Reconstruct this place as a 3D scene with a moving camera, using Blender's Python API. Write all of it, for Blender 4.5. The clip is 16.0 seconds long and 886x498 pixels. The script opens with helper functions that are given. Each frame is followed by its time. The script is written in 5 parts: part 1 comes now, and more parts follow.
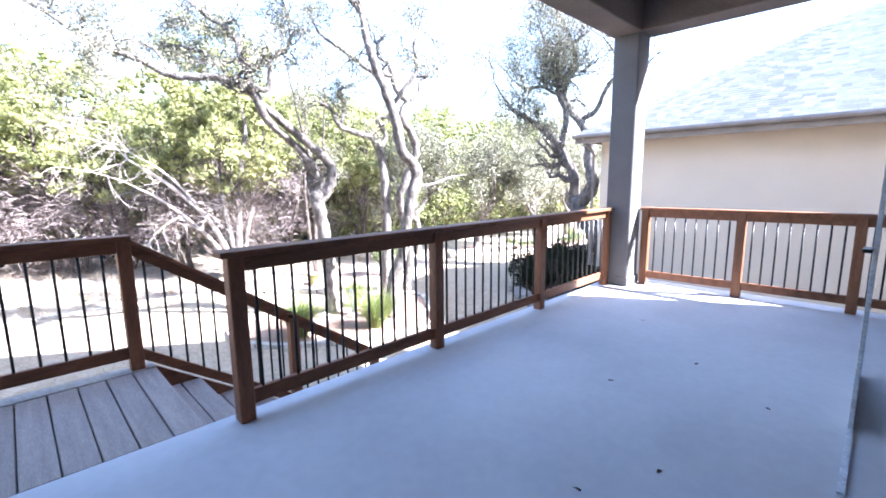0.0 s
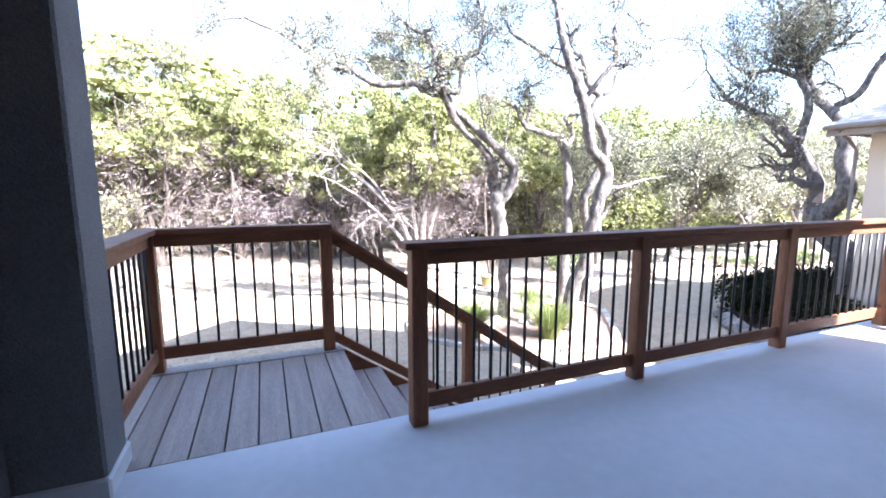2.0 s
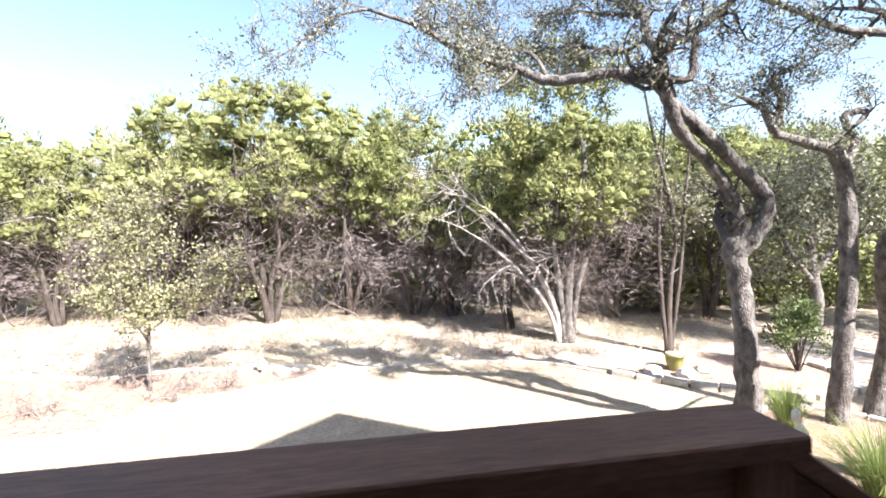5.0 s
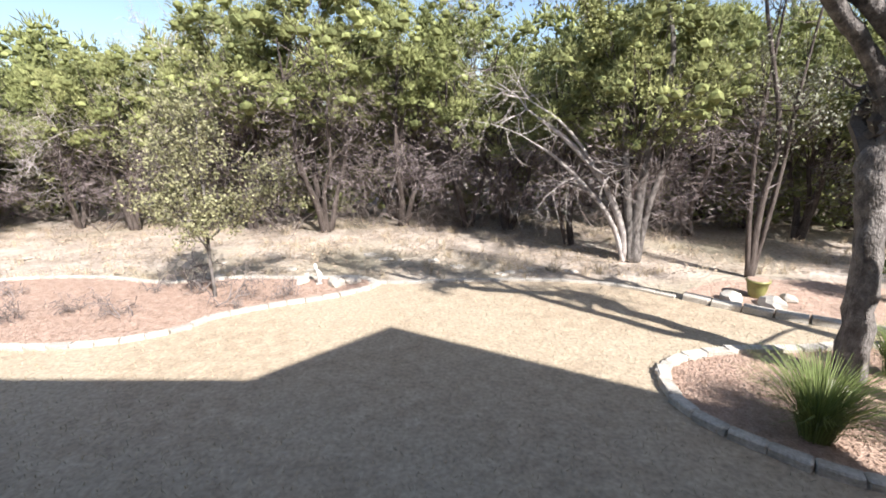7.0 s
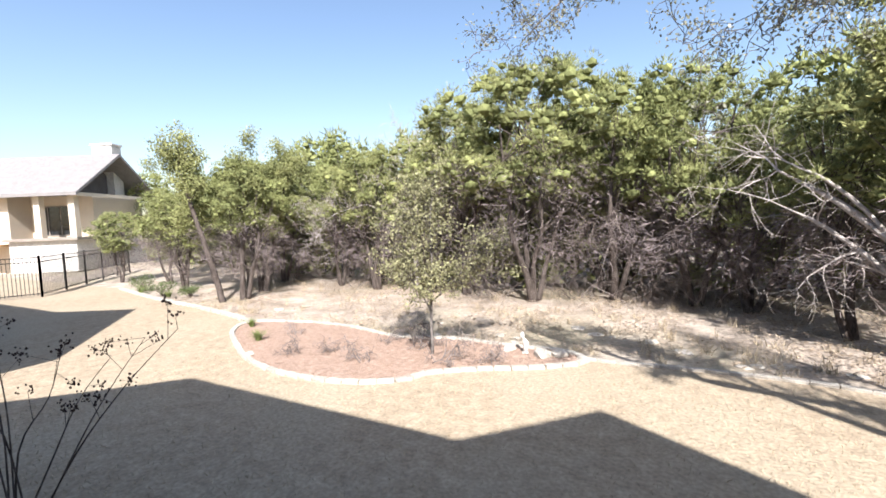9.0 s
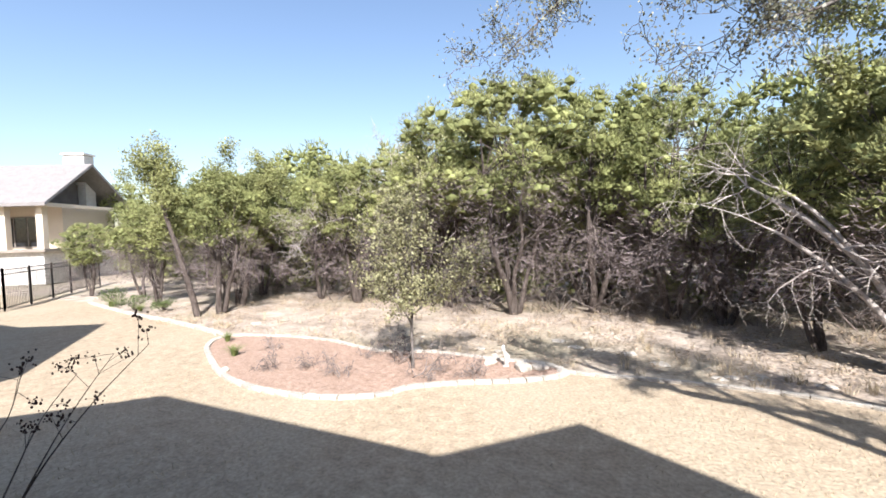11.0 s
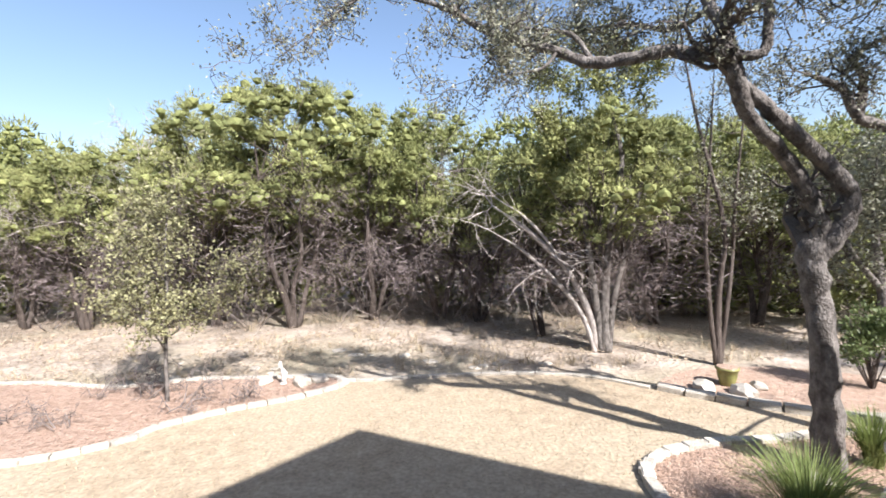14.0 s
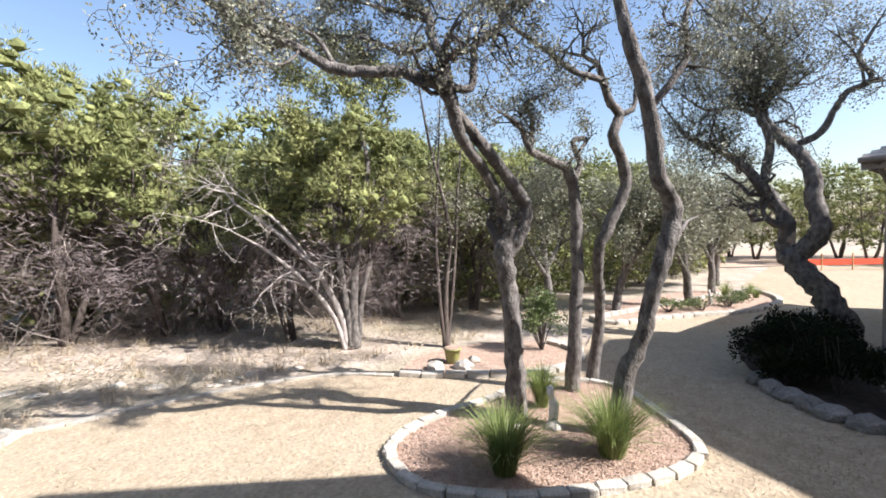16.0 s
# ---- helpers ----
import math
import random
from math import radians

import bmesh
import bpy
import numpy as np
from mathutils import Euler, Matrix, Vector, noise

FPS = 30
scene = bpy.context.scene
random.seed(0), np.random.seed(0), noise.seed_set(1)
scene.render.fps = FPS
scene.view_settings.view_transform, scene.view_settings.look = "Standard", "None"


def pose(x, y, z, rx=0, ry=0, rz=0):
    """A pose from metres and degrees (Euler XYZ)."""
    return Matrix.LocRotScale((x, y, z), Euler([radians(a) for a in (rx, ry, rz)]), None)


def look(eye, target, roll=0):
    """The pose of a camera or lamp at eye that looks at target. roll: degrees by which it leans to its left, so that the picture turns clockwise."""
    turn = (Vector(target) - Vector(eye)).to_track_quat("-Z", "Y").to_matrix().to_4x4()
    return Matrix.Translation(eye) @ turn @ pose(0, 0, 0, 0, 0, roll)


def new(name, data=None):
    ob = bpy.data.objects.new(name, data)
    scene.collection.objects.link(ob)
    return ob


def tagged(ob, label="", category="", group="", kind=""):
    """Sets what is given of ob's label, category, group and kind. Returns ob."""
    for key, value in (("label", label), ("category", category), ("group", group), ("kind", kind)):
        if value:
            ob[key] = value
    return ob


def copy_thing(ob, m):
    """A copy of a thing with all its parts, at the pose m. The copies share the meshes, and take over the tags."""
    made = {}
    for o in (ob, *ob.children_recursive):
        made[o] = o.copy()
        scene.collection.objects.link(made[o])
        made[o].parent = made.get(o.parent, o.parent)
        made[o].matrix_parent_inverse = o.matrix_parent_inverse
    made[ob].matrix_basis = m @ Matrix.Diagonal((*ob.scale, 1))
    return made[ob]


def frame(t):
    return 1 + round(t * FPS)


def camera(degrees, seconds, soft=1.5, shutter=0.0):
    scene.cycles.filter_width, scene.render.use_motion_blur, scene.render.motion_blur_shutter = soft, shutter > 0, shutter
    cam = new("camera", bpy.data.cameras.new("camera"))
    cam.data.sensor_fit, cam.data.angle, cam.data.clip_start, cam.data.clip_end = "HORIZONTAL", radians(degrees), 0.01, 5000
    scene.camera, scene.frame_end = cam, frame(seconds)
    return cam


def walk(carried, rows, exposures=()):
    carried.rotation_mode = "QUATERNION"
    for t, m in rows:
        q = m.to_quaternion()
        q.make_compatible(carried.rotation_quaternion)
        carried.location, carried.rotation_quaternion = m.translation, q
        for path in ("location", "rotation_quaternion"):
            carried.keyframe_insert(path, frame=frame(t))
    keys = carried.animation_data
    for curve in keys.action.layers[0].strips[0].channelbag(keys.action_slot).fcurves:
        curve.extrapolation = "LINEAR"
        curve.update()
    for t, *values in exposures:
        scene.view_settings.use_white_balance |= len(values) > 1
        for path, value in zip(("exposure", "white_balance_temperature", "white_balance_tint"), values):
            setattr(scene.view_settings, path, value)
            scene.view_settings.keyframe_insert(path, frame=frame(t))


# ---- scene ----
cam = camera(90.9, 16.0, 1.7, 0.2)
PATH = [
    (0, (0.379, 0.109, 1.373), (1.650, 1.623, 1.063), -0.6),
    (0.5, (0.415, 0.081, 1.383), (1.516, 1.721, 1.069), -1.0),
    (1, (0.464, 0.145, 1.357), (1.302, 1.933, 1.037), -0.8),
    (1.5, (0.496, 0.241, 1.338), (1.059, 2.133, 1.022), -0.6),
    (2, (0.468, 0.504, 1.280), (1.066, 2.392, 1.002), -0.0),
    (2.5, (0.400, 0.939, 1.275), (0.968, 2.848, 1.097), -0.6),
    (3, (0.411, 1.451, 1.289), (0.736, 3.425, 1.296), -0.5),
    (5.5, (0.000, 3.620, 1.330), (0.117, 5.611, 1.175), -0.1),
    (6, (0.048, 3.780, 1.300), (0.058, 5.741, 0.904), 1.3),
    (6.5, (0.051, 3.875, 1.290), (-0.006, 5.791, 0.717), -0.7),
    (7, (0.013, 3.887, 1.321), (-0.064, 5.827, 0.843), -1.1),
    (7.5, (0.001, 3.881, 1.327), (-0.209, 5.850, 1.049), -1.5),
    (8, (-0.018, 3.884, 1.328), (-0.545, 5.803, 1.128), -1.5),
    (8.5, (-0.039, 3.874, 1.325), (-0.814, 5.711, 1.168), -1.9),
    (9, (-0.057, 3.862, 1.328), (-1.017, 5.611, 1.193), -2.3),
    (11.5, (-0.038, 3.866, 1.334), (-0.850, 5.693, 1.271), -2.1),
    (12, (-0.023, 3.858, 1.337), (-0.664, 5.751, 1.266), -2.0),
    (12.5, (-0.015, 3.858, 1.336), (-0.480, 5.802, 1.265), -1.5),
    (13, (-0.007, 3.883, 1.334), (-0.238, 5.869, 1.287), -1.3),
    (13.5, (0.011, 3.866, 1.333), (-0.061, 5.864, 1.269), -1.3),
    (14, (0.013, 3.865, 1.334), (0.075, 5.863, 1.270), -1.4),
    (14.5, (0.035, 3.848, 1.333), (0.381, 5.816, 1.260), -1.3),
    (15, (0.060, 3.842, 1.328), (0.738, 5.722, 1.256), -1.1),
    (15.5, (0.071, 3.828, 1.337), (1.014, 5.590, 1.259), -1.0),
    (16, (0.086, 3.844, 1.334), (1.185, 5.513, 1.252), -1.0),
]
EXPOSURES = [(0.0, 3.46, 5500, 20), (1.5, 3.42, 5500, 20), (2.4, 3.1, 5750, 19), (3.2, 2.65, 6000, 17),
             (5.3, 1.9, 6050, 15), (6.3, 1.27, 6050, 15), (8.0, 1.33, 6100, 14), (9.6, 1.29, 6050, 15), (16.0, 1.29, 6050, 15)]
walk(cam, [(t, look(eye, target, roll)) for t, eye, target, roll in PATH], EXPOSURES)

# ---- world and sun ----
SUN_WAY = Vector((-0.573, 0.819, -0.87)).normalized()   # the way the light goes
world = bpy.data.worlds.new("world")
scene.world = world
world.use_nodes = True
wn, wl = world.node_tree.nodes, world.node_tree.links
sky = wn.new("ShaderNodeTexSky")
sky.sky_type, sky.sun_disc = "NISHITA", False
sky.sun_elevation = math.asin(-SUN_WAY.z)
sky.sun_rotation = math.atan2(-SUN_WAY.x, -SUN_WAY.y)
sky.air_density, sky.dust_density, sky.ozone_density = 1.25, 1.4, 0.75
wn["Background"].inputs["Strength"].default_value = 0.086
wl.new(sky.outputs[0], wn["Background"].inputs["Color"])
sun_data = bpy.data.lights.new("sun", "SUN")
sun_data.energy, sun_data.angle, sun_data.color = 5.0, radians(0.55), (1.0, 0.95, 0.87)
sun = new("sun", sun_data)
sun.matrix_world = look((0, 0, 30), Vector((0, 0, 30)) + SUN_WAY)

G = -1.36      # level of the yard below the porch floor


# ---- materials ----
def material(name, color, color2=None, scale=8.0, rough=0.8, metal=0.0, bump=0.2, fine=60.0, random_amount=0.0,
             island=False, stretch=(1, 1, 1), spec=0.3, detail=5.0, color3=None, scale3=1.2, translucent=0.0, depth=0.01, grain_low=0.78, grain_high=1.15):
    m = bpy.data.materials.new(name)
    m.use_nodes = True
    n, l = m.node_tree.nodes, m.node_tree.links
    b = n["Principled BSDF"]
    b.inputs["Roughness"].default_value, b.inputs["Metallic"].default_value = rough, metal
    b.inputs["Specular IOR Level"].default_value = spec
    color2 = color2 or tuple(c * 0.7 for c in color)
    geo = n.new("ShaderNodeTexCoord")
    mapping = n.new("ShaderNodeMapping")
    mapping.inputs["Scale"].default_value = stretch
    l.new(geo.outputs["Object"], mapping.inputs["Vector"])

    def noise_node(s, d):
        t = n.new("ShaderNodeTexNoise")
        t.inputs["Scale"].default_value, t.inputs["Detail"].default_value = s, d
        l.new(mapping.outputs[0], t.inputs["Vector"])
        return t

    def ramp(fac, a, c, lo=0.3, hi=0.7):
        r = n.new("ShaderNodeValToRGB")
        r.color_ramp.elements[0].position, r.color_ramp.elements[1].position = lo, hi
        r.color_ramp.elements[0].color, r.color_ramp.elements[1].color = (*a, 1), (*c, 1)
        l.new(fac, r.inputs[0])
        return r

    big, small = noise_node(scale, detail), noise_node(fine, 3.0)
    out = ramp(big.outputs["Fac"], color2, color).outputs[0]
    if color3:
        third = noise_node(scale3, 4.0)
        mask = ramp(third.outputs["Fac"], (0, 0, 0), (1, 1, 1), 0.45, 0.65)
        mix = n.new("ShaderNodeMix")
        mix.data_type = "RGBA"
        l.new(mask.outputs[0], mix.inputs[0])
        l.new(out, mix.inputs[6])
        mix.inputs[7].default_value = (*color3, 1)
        out = mix.outputs[2]
    grain = ramp(small.outputs["Fac"], (grain_low,) * 3, (grain_high,) * 3)
    mul = n.new("ShaderNodeMix")
    mul.data_type, mul.blend_type = "RGBA", "MULTIPLY"
    mul.inputs[0].default_value = 1.0
    l.new(out, mul.inputs[6])
    l.new(grain.outputs[0], mul.inputs[7])
    out = mul.outputs[2]
    if random_amount:
        if island:
            src = n.new("ShaderNodeNewGeometry").outputs["Random Per Island"]
        else:
            src = n.new("ShaderNodeObjectInfo").outputs["Random"]
        v = n.new("ShaderNodeMapRange")
        v.inputs["To Min"].default_value, v.inputs["To Max"].default_value = 1 - random_amount, 1 + random_amount
        l.new(src, v.inputs["Value"])
        hsv = n.new("ShaderNodeHueSaturation")
        l.new(v.outputs[0], hsv.inputs["Value"])
        l.new(out, hsv.inputs["Color"])
        out = hsv.outputs[0]
    l.new(out, b.inputs["Base Color"])
    if bump:
        add = n.new("ShaderNodeMath")
        add.operation = "ADD"
        l.new(big.outputs["Fac"], add.inputs[0])
        l.new(small.outputs["Fac"], add.inputs[1])
        bp = n.new("ShaderNodeBump")
        bp.inputs["Strength"].default_value, bp.inputs["Distance"].default_value = bump, depth
        l.new(add.outputs[0], bp.inputs["Height"])
        l.new(bp.outputs[0], b.inputs["Normal"])
    if translucent:
        tr = n.new("ShaderNodeBsdfTranslucent")
        l.new(out, tr.inputs["Color"])
        ms = n.new("ShaderNodeMixShader")
        ms.inputs[0].default_value = translucent
        l.new(b.outputs[0], ms.inputs[1])
        l.new(tr.outputs[0], ms.inputs[2])
        l.new(ms.outputs[0], n["Material Output"].inputs["Surface"])
    return m


CONCRETE = material("concrete", (0.64, 0.635, 0.63), (0.50, 0.495, 0.49), 0.8, 0.7, bump=0.02, fine=14, color3=(0.66, 0.655, 0.645), scale3=0.45, detail=7, grain_low=0.96, grain_high=1.03)
DECK = material("deck_board", (0.42, 0.35, 0.30), (0.33, 0.27, 0.235), 3.0, 0.7, bump=0.3, fine=35, random_amount=0.10, stretch=(9, 0.7, 9))
TRIM_DECK = material("deck_trim", (0.45, 0.40, 0.35), None, 3.0, 0.7, bump=0.3, fine=35)
CEDAR = material("stained_cedar", (0.27, 0.115, 0.055), (0.17, 0.07, 0.032), 2.5, 0.55, bump=0.35, fine=22, random_amount=0.14, stretch=(1, 6, 6), spec=0.35)
CEDAR_V = material("stained_cedar_upright", (0.29, 0.125, 0.06), (0.18, 0.075, 0.035), 2.5, 0.55, bump=0.35, fine=22, random_amount=0.14, stretch=(7, 7, 0.8), spec=0.35)
IRON = material("black_metal", (0.012, 0.012, 0.013), None, 20, 0.42, bump=0.05, spec=0.5)
STUCCO = material("grey_stucco", (0.18, 0.176, 0.172), (0.145, 0.142, 0.138), 2.0, 0.9, bump=0.6, fine=120)
STUCCO_DARK = material("brown_beam_and_gable_shade", (0.17, 0.15, 0.14), None, 2.0, 0.8, bump=0.3, fine=80)
CEILING = material("ceiling_paint", (0.62, 0.62, 0.62), None, 1.5, 0.8, bump=0.1)
CREAM = material("cream_stucco", (0.70, 0.60, 0.47), (0.64, 0.55, 0.43), 0.8, 0.9, bump=0.4, fine=90)
FASCIA = material("taupe_trim", (0.30, 0.26, 0.22), None, 2, 0.6, bump=0.1)
SHINGLE = material("asphalt_shingle", (0.44, 0.41, 0.37), (0.33, 0.31, 0.28), 5, 0.95, bump=0.5, fine=80, random_amount=0.22)
SHINGLE_TAB = material("shingle_tab", (0.64, 0.575, 0.50), (0.50, 0.45, 0.39), 5, 0.95, bump=0.4, fine=80, random_amount=0.24, island=True)
LIMESTONE = material("limestone", (0.56, 0.515, 0.44), (0.38, 0.345, 0.285), 6, 0.9, bump=0.6, fine=40, random_amount=0.15, depth=0.02)
ROCK = material("field_rock", (0.28, 0.26, 0.23), (0.19, 0.175, 0.155), 5, 0.9, bump=0.8, fine=30, random_amount=0.18, depth=0.03)
LAWN = material("dormant_lawn", (0.435, 0.355, 0.25), (0.315, 0.25, 0.172), 4.5, 0.95, bump=0.8, fine=20, color3=(0.395, 0.33, 0.235), scale3=0.35, spec=0.1, depth=0.02, detail=9)
SOIL = material("woodland_floor", (0.52, 0.445, 0.365), (0.30, 0.245, 0.19), 1.3, 0.95, bump=0.9, fine=12, color3=(0.36, 0.315, 0.225), scale3=0.28, spec=0.1, depth=0.05, detail=9)
MULCH = material("bark_mulch", (0.50, 0.37, 0.285), (0.37, 0.255, 0.19), 9, 0.95, bump=1.0, fine=45, spec=0.1, depth=0.03)
# mulch with the hedge bed's shade painted into its colour
SHADED_MULCH = material("shaded_mulch", (0.10, 0.075, 0.06), (0.06, 0.045, 0.035), 9, 0.95, bump=1.0, fine=45, spec=0.1, depth=0.03)
CHIP = material("mulch_chip", (0.47, 0.335, 0.25), (0.38, 0.26, 0.19), 9, 0.95, random_amount=0.28, island=True, bump=0.1)
LITTER = material("leaf_litter", (0.44, 0.35, 0.25), (0.34, 0.26, 0.18), 5, 0.9, random_amount=0.5, island=True, bump=0)
STRAW = material("dry_grass_blade", (0.48, 0.40, 0.275), (0.38, 0.31, 0.2), 5, 0.9, random_amount=0.25, island=True, bump=0)
BARK = material("oak_bark", (0.27, 0.245, 0.22), (0.085, 0.074, 0.066), 9, 0.95, bump=0.9, fine=38, stretch=(1.4, 1.4, 0.8), spec=0.1, depth=0.03)
BARK_CEDAR = material("juniper_bark", (0.15, 0.125, 0.108), (0.06, 0.047, 0.04), 9, 0.95, bump=0.9, fine=40, stretch=(2.5, 2.5, 0.35), spec=0.1, depth=0.02)
DEAD_SPRAY = material("dead_spray", (0.265, 0.222, 0.212), (0.13, 0.106, 0.10), 1.5, 0.95, bump=0, random_amount=0.5, island=True, spec=0.05)
TWIG_OAK = material("oak_twig", (0.15, 0.13, 0.115), (0.09, 0.078, 0.068), 6, 0.95, bump=0.2, spec=0.1)
DEADWOOD = material("bleached_deadwood", (0.50, 0.45, 0.41), (0.33, 0.29, 0.26), 9, 0.95, bump=0.6, fine=40, spec=0.1)
TWIG = material("dead_twig", (0.27, 0.23, 0.205), (0.15, 0.122, 0.108), 6, 0.95, bump=0, random_amount=0.35, spec=0.1)
JUNIPER = material("juniper_leaf", (0.32, 0.325, 0.135), (0.195, 0.21, 0.09), 0.9, 0.85, bump=0, random_amount=0.42, island=True, translucent=0.14, spec=0.08)
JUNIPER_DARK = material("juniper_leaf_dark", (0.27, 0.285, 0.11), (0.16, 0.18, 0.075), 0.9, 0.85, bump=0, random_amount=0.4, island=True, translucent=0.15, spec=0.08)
OAK_LEAF = material("live_oak_leaf", (0.31, 0.305, 0.215), (0.20, 0.205, 0.135), 2, 0.5, bump=0, random_amount=0.32, island=True, translucent=0.25, spec=0.4)
YOUNG_LEAF = material("young_oak_leaf", (0.36, 0.345, 0.185), (0.25, 0.245, 0.125), 2, 0.6, bump=0, random_amount=0.4, island=True, translucent=0.25, spec=0.3)
SHRUB_LEAF = material("shrub_leaf", (0.16, 0.20, 0.075), (0.10, 0.135, 0.05), 2, 0.5, bump=0, random_amount=0.4, island=True, translucent=0.25, spec=0.35)
# near-black green: the house shade over the hedge is put into the leaf colour
SHADED_HEDGE_LEAF = material("shaded_hedge_leaf", (0.020, 0.027, 0.013), (0.012, 0.018, 0.008), 2, 0.75, bump=0, random_amount=0.35, island=True, translucent=0.1, spec=0.1)
BLADE = material("ornamental_grass", (0.25, 0.295, 0.10), (0.17, 0.215, 0.065), 3, 0.6, bump=0, random_amount=0.35, island=True, translucent=0.3, spec=0.3)
BUD = material("dry_seed_pod", (0.045, 0.022, 0.018), None, 9, 0.9, bump=0.2)
POT = material("glazed_pot", (0.27, 0.265, 0.09), (0.19, 0.18, 0.06), 8, 0.35, bump=0.1, spec=0.5)
PALE_STONE = material("pale_cast_stone", (0.72, 0.69, 0.64), None, 9, 0.85, bump=0.4)
WHITE_FRAME = material("white_frame", (0.78, 0.79, 0.80), None, 9, 0.4, bump=0.03)
NEW_WOOD = material("raw_pine", (0.55, 0.34, 0.16), None, 4, 0.7, bump=0.2)
ORANGE = material("orange_mesh", (0.62, 0.10, 0.045), None, 9, 0.8, bump=0.3)
FLOOR_IN = material("wood_floor_indoors", (0.28, 0.19, 0.12), None, 3, 0.5, bump=0.1)
PAINT_IN = material("wall_paint_indoors", (0.62, 0.59, 0.54), None, 1, 0.9, bump=0.05)
GREY_SHINGLE = material("grey_roof", (0.25, 0.235, 0.225), (0.21, 0.195, 0.185), 3, 0.95, bump=0.5, fine=20)
ROAD_DIRT = material("bare_earth", (0.46, 0.34, 0.25), (0.38, 0.28, 0.2), 1, 0.95, bump=0.5, fine=12)


def glass_material():
    m = bpy.data.materials.new("clear_glass")
    m.use_nodes = True
    b = m.node_tree.nodes["Principled BSDF"]
    b.inputs["Base Color"].default_value = (0.9, 0.96, 0.97, 1)
    b.inputs["Roughness"].default_value, b.inputs["IOR"].default_value = 0.01, 1.45
    b.inputs["Transmission Weight"].default_value = 1.0
    return m


GLASS = glass_material()
DARK_GLASS = material("dark_window_glass", (0.02, 0.022, 0.025), None, 3, 0.08, bump=0, spec=0.6)


# ---- mesh helpers ----
def finish(name, bm, mat, smooth=False):
    me = bpy.data.meshes.new(name)
    bm.normal_update()
    bm.to_mesh(me)
    bm.free()
    me.materials.append(mat)
    if smooth:
        me.polygons.foreach_set("use_smooth", [True] * len(me.polygons))
    return me


def part(name, bm, mat, parent, label="", smooth=False):
    ob = new(name, finish(name, bm, mat, smooth))
    ob.parent = parent
    if label:
        ob["label"] = label
    return ob


def thing(name, label, category, group="", kind="", at=(0, 0, 0)):
    ob = new(name)
    ob.empty_display_size = 0.1
    ob.location = at
    return tagged(ob, label, category, group, kind)


def solo(name, bm, mat, label="", category="", kind="", smooth=False, group=""):
    return tagged(new(name, finish(name, bm, mat, smooth)), label, category, group, kind)


def box(x0, x1, y0, y1, z0, z1, bevel=0.0, bm=None):
    bm = bm or bmesh.new()
    made = bmesh.ops.create_cube(bm, size=1)["verts"]
    bmesh.ops.scale(bm, vec=(x1 - x0, y1 - y0, z1 - z0), verts=made)
    bmesh.ops.translate(bm, vec=((x0 + x1) / 2, (y0 + y1) / 2, (z0 + z1) / 2), verts=made)
    if bevel:
        edges = list({e for v in made for e in v.link_edges})
        bmesh.ops.bevel(bm, geom=edges, offset=bevel, segments=1, affect="EDGES")
    return bm


def prism(points, z0, z1, bm=None):
    """A plan outline raised from z0 to z1."""
    bm = bm or bmesh.new()
    low = [bm.verts.new((x, y, z0)) for x, y in points]
    high = [bm.verts.new((x, y, z1)) for x, y in points]
    bm.faces.new(high)
    bm.faces.new(low[::-1])
    for i in range(len(points)):
        j = (i + 1) % len(points)
        bm.faces.new((low[i], low[j], high[j], high[i]))
    bmesh.ops.recalc_face_normals(bm, faces=bm.faces)
    return bm


def beam(a, b, width, height, bevel=0.0):
    """A straight board from a to b (centre lines), upright section width x height, ends cut plumb."""
    a, b = Vector(a), Vector(b)
    flat = Vector((b.x - a.x, b.y - a.y, 0)).normalized()
    side = Vector((-flat.y, flat.x, 0)) * width / 2
    up = Vector((0, 0, height / 2))
    bm = bmesh.new()
    va = [bm.verts.new(a + s * side + u * up) for s, u in ((-1, -1), (1, -1), (1, 1), (-1, 1))]
    vb = [bm.verts.new(b + s * side + u * up) for s, u in ((-1, -1), (1, -1), (1, 1), (-1, 1))]
    bm.faces.new(va[::-1])
    bm.faces.new(vb)
    for i in range(4):
        j = (i + 1) % 4
        bm.faces.new((va[i], va[j], vb[j], vb[i]))
    bmesh.ops.recalc_face_normals(bm, faces=bm.faces)
    if bevel:
        bmesh.ops.bevel(bm, geom=list(bm.edges), offset=bevel, segments=1, affect="EDGES")
    return bm


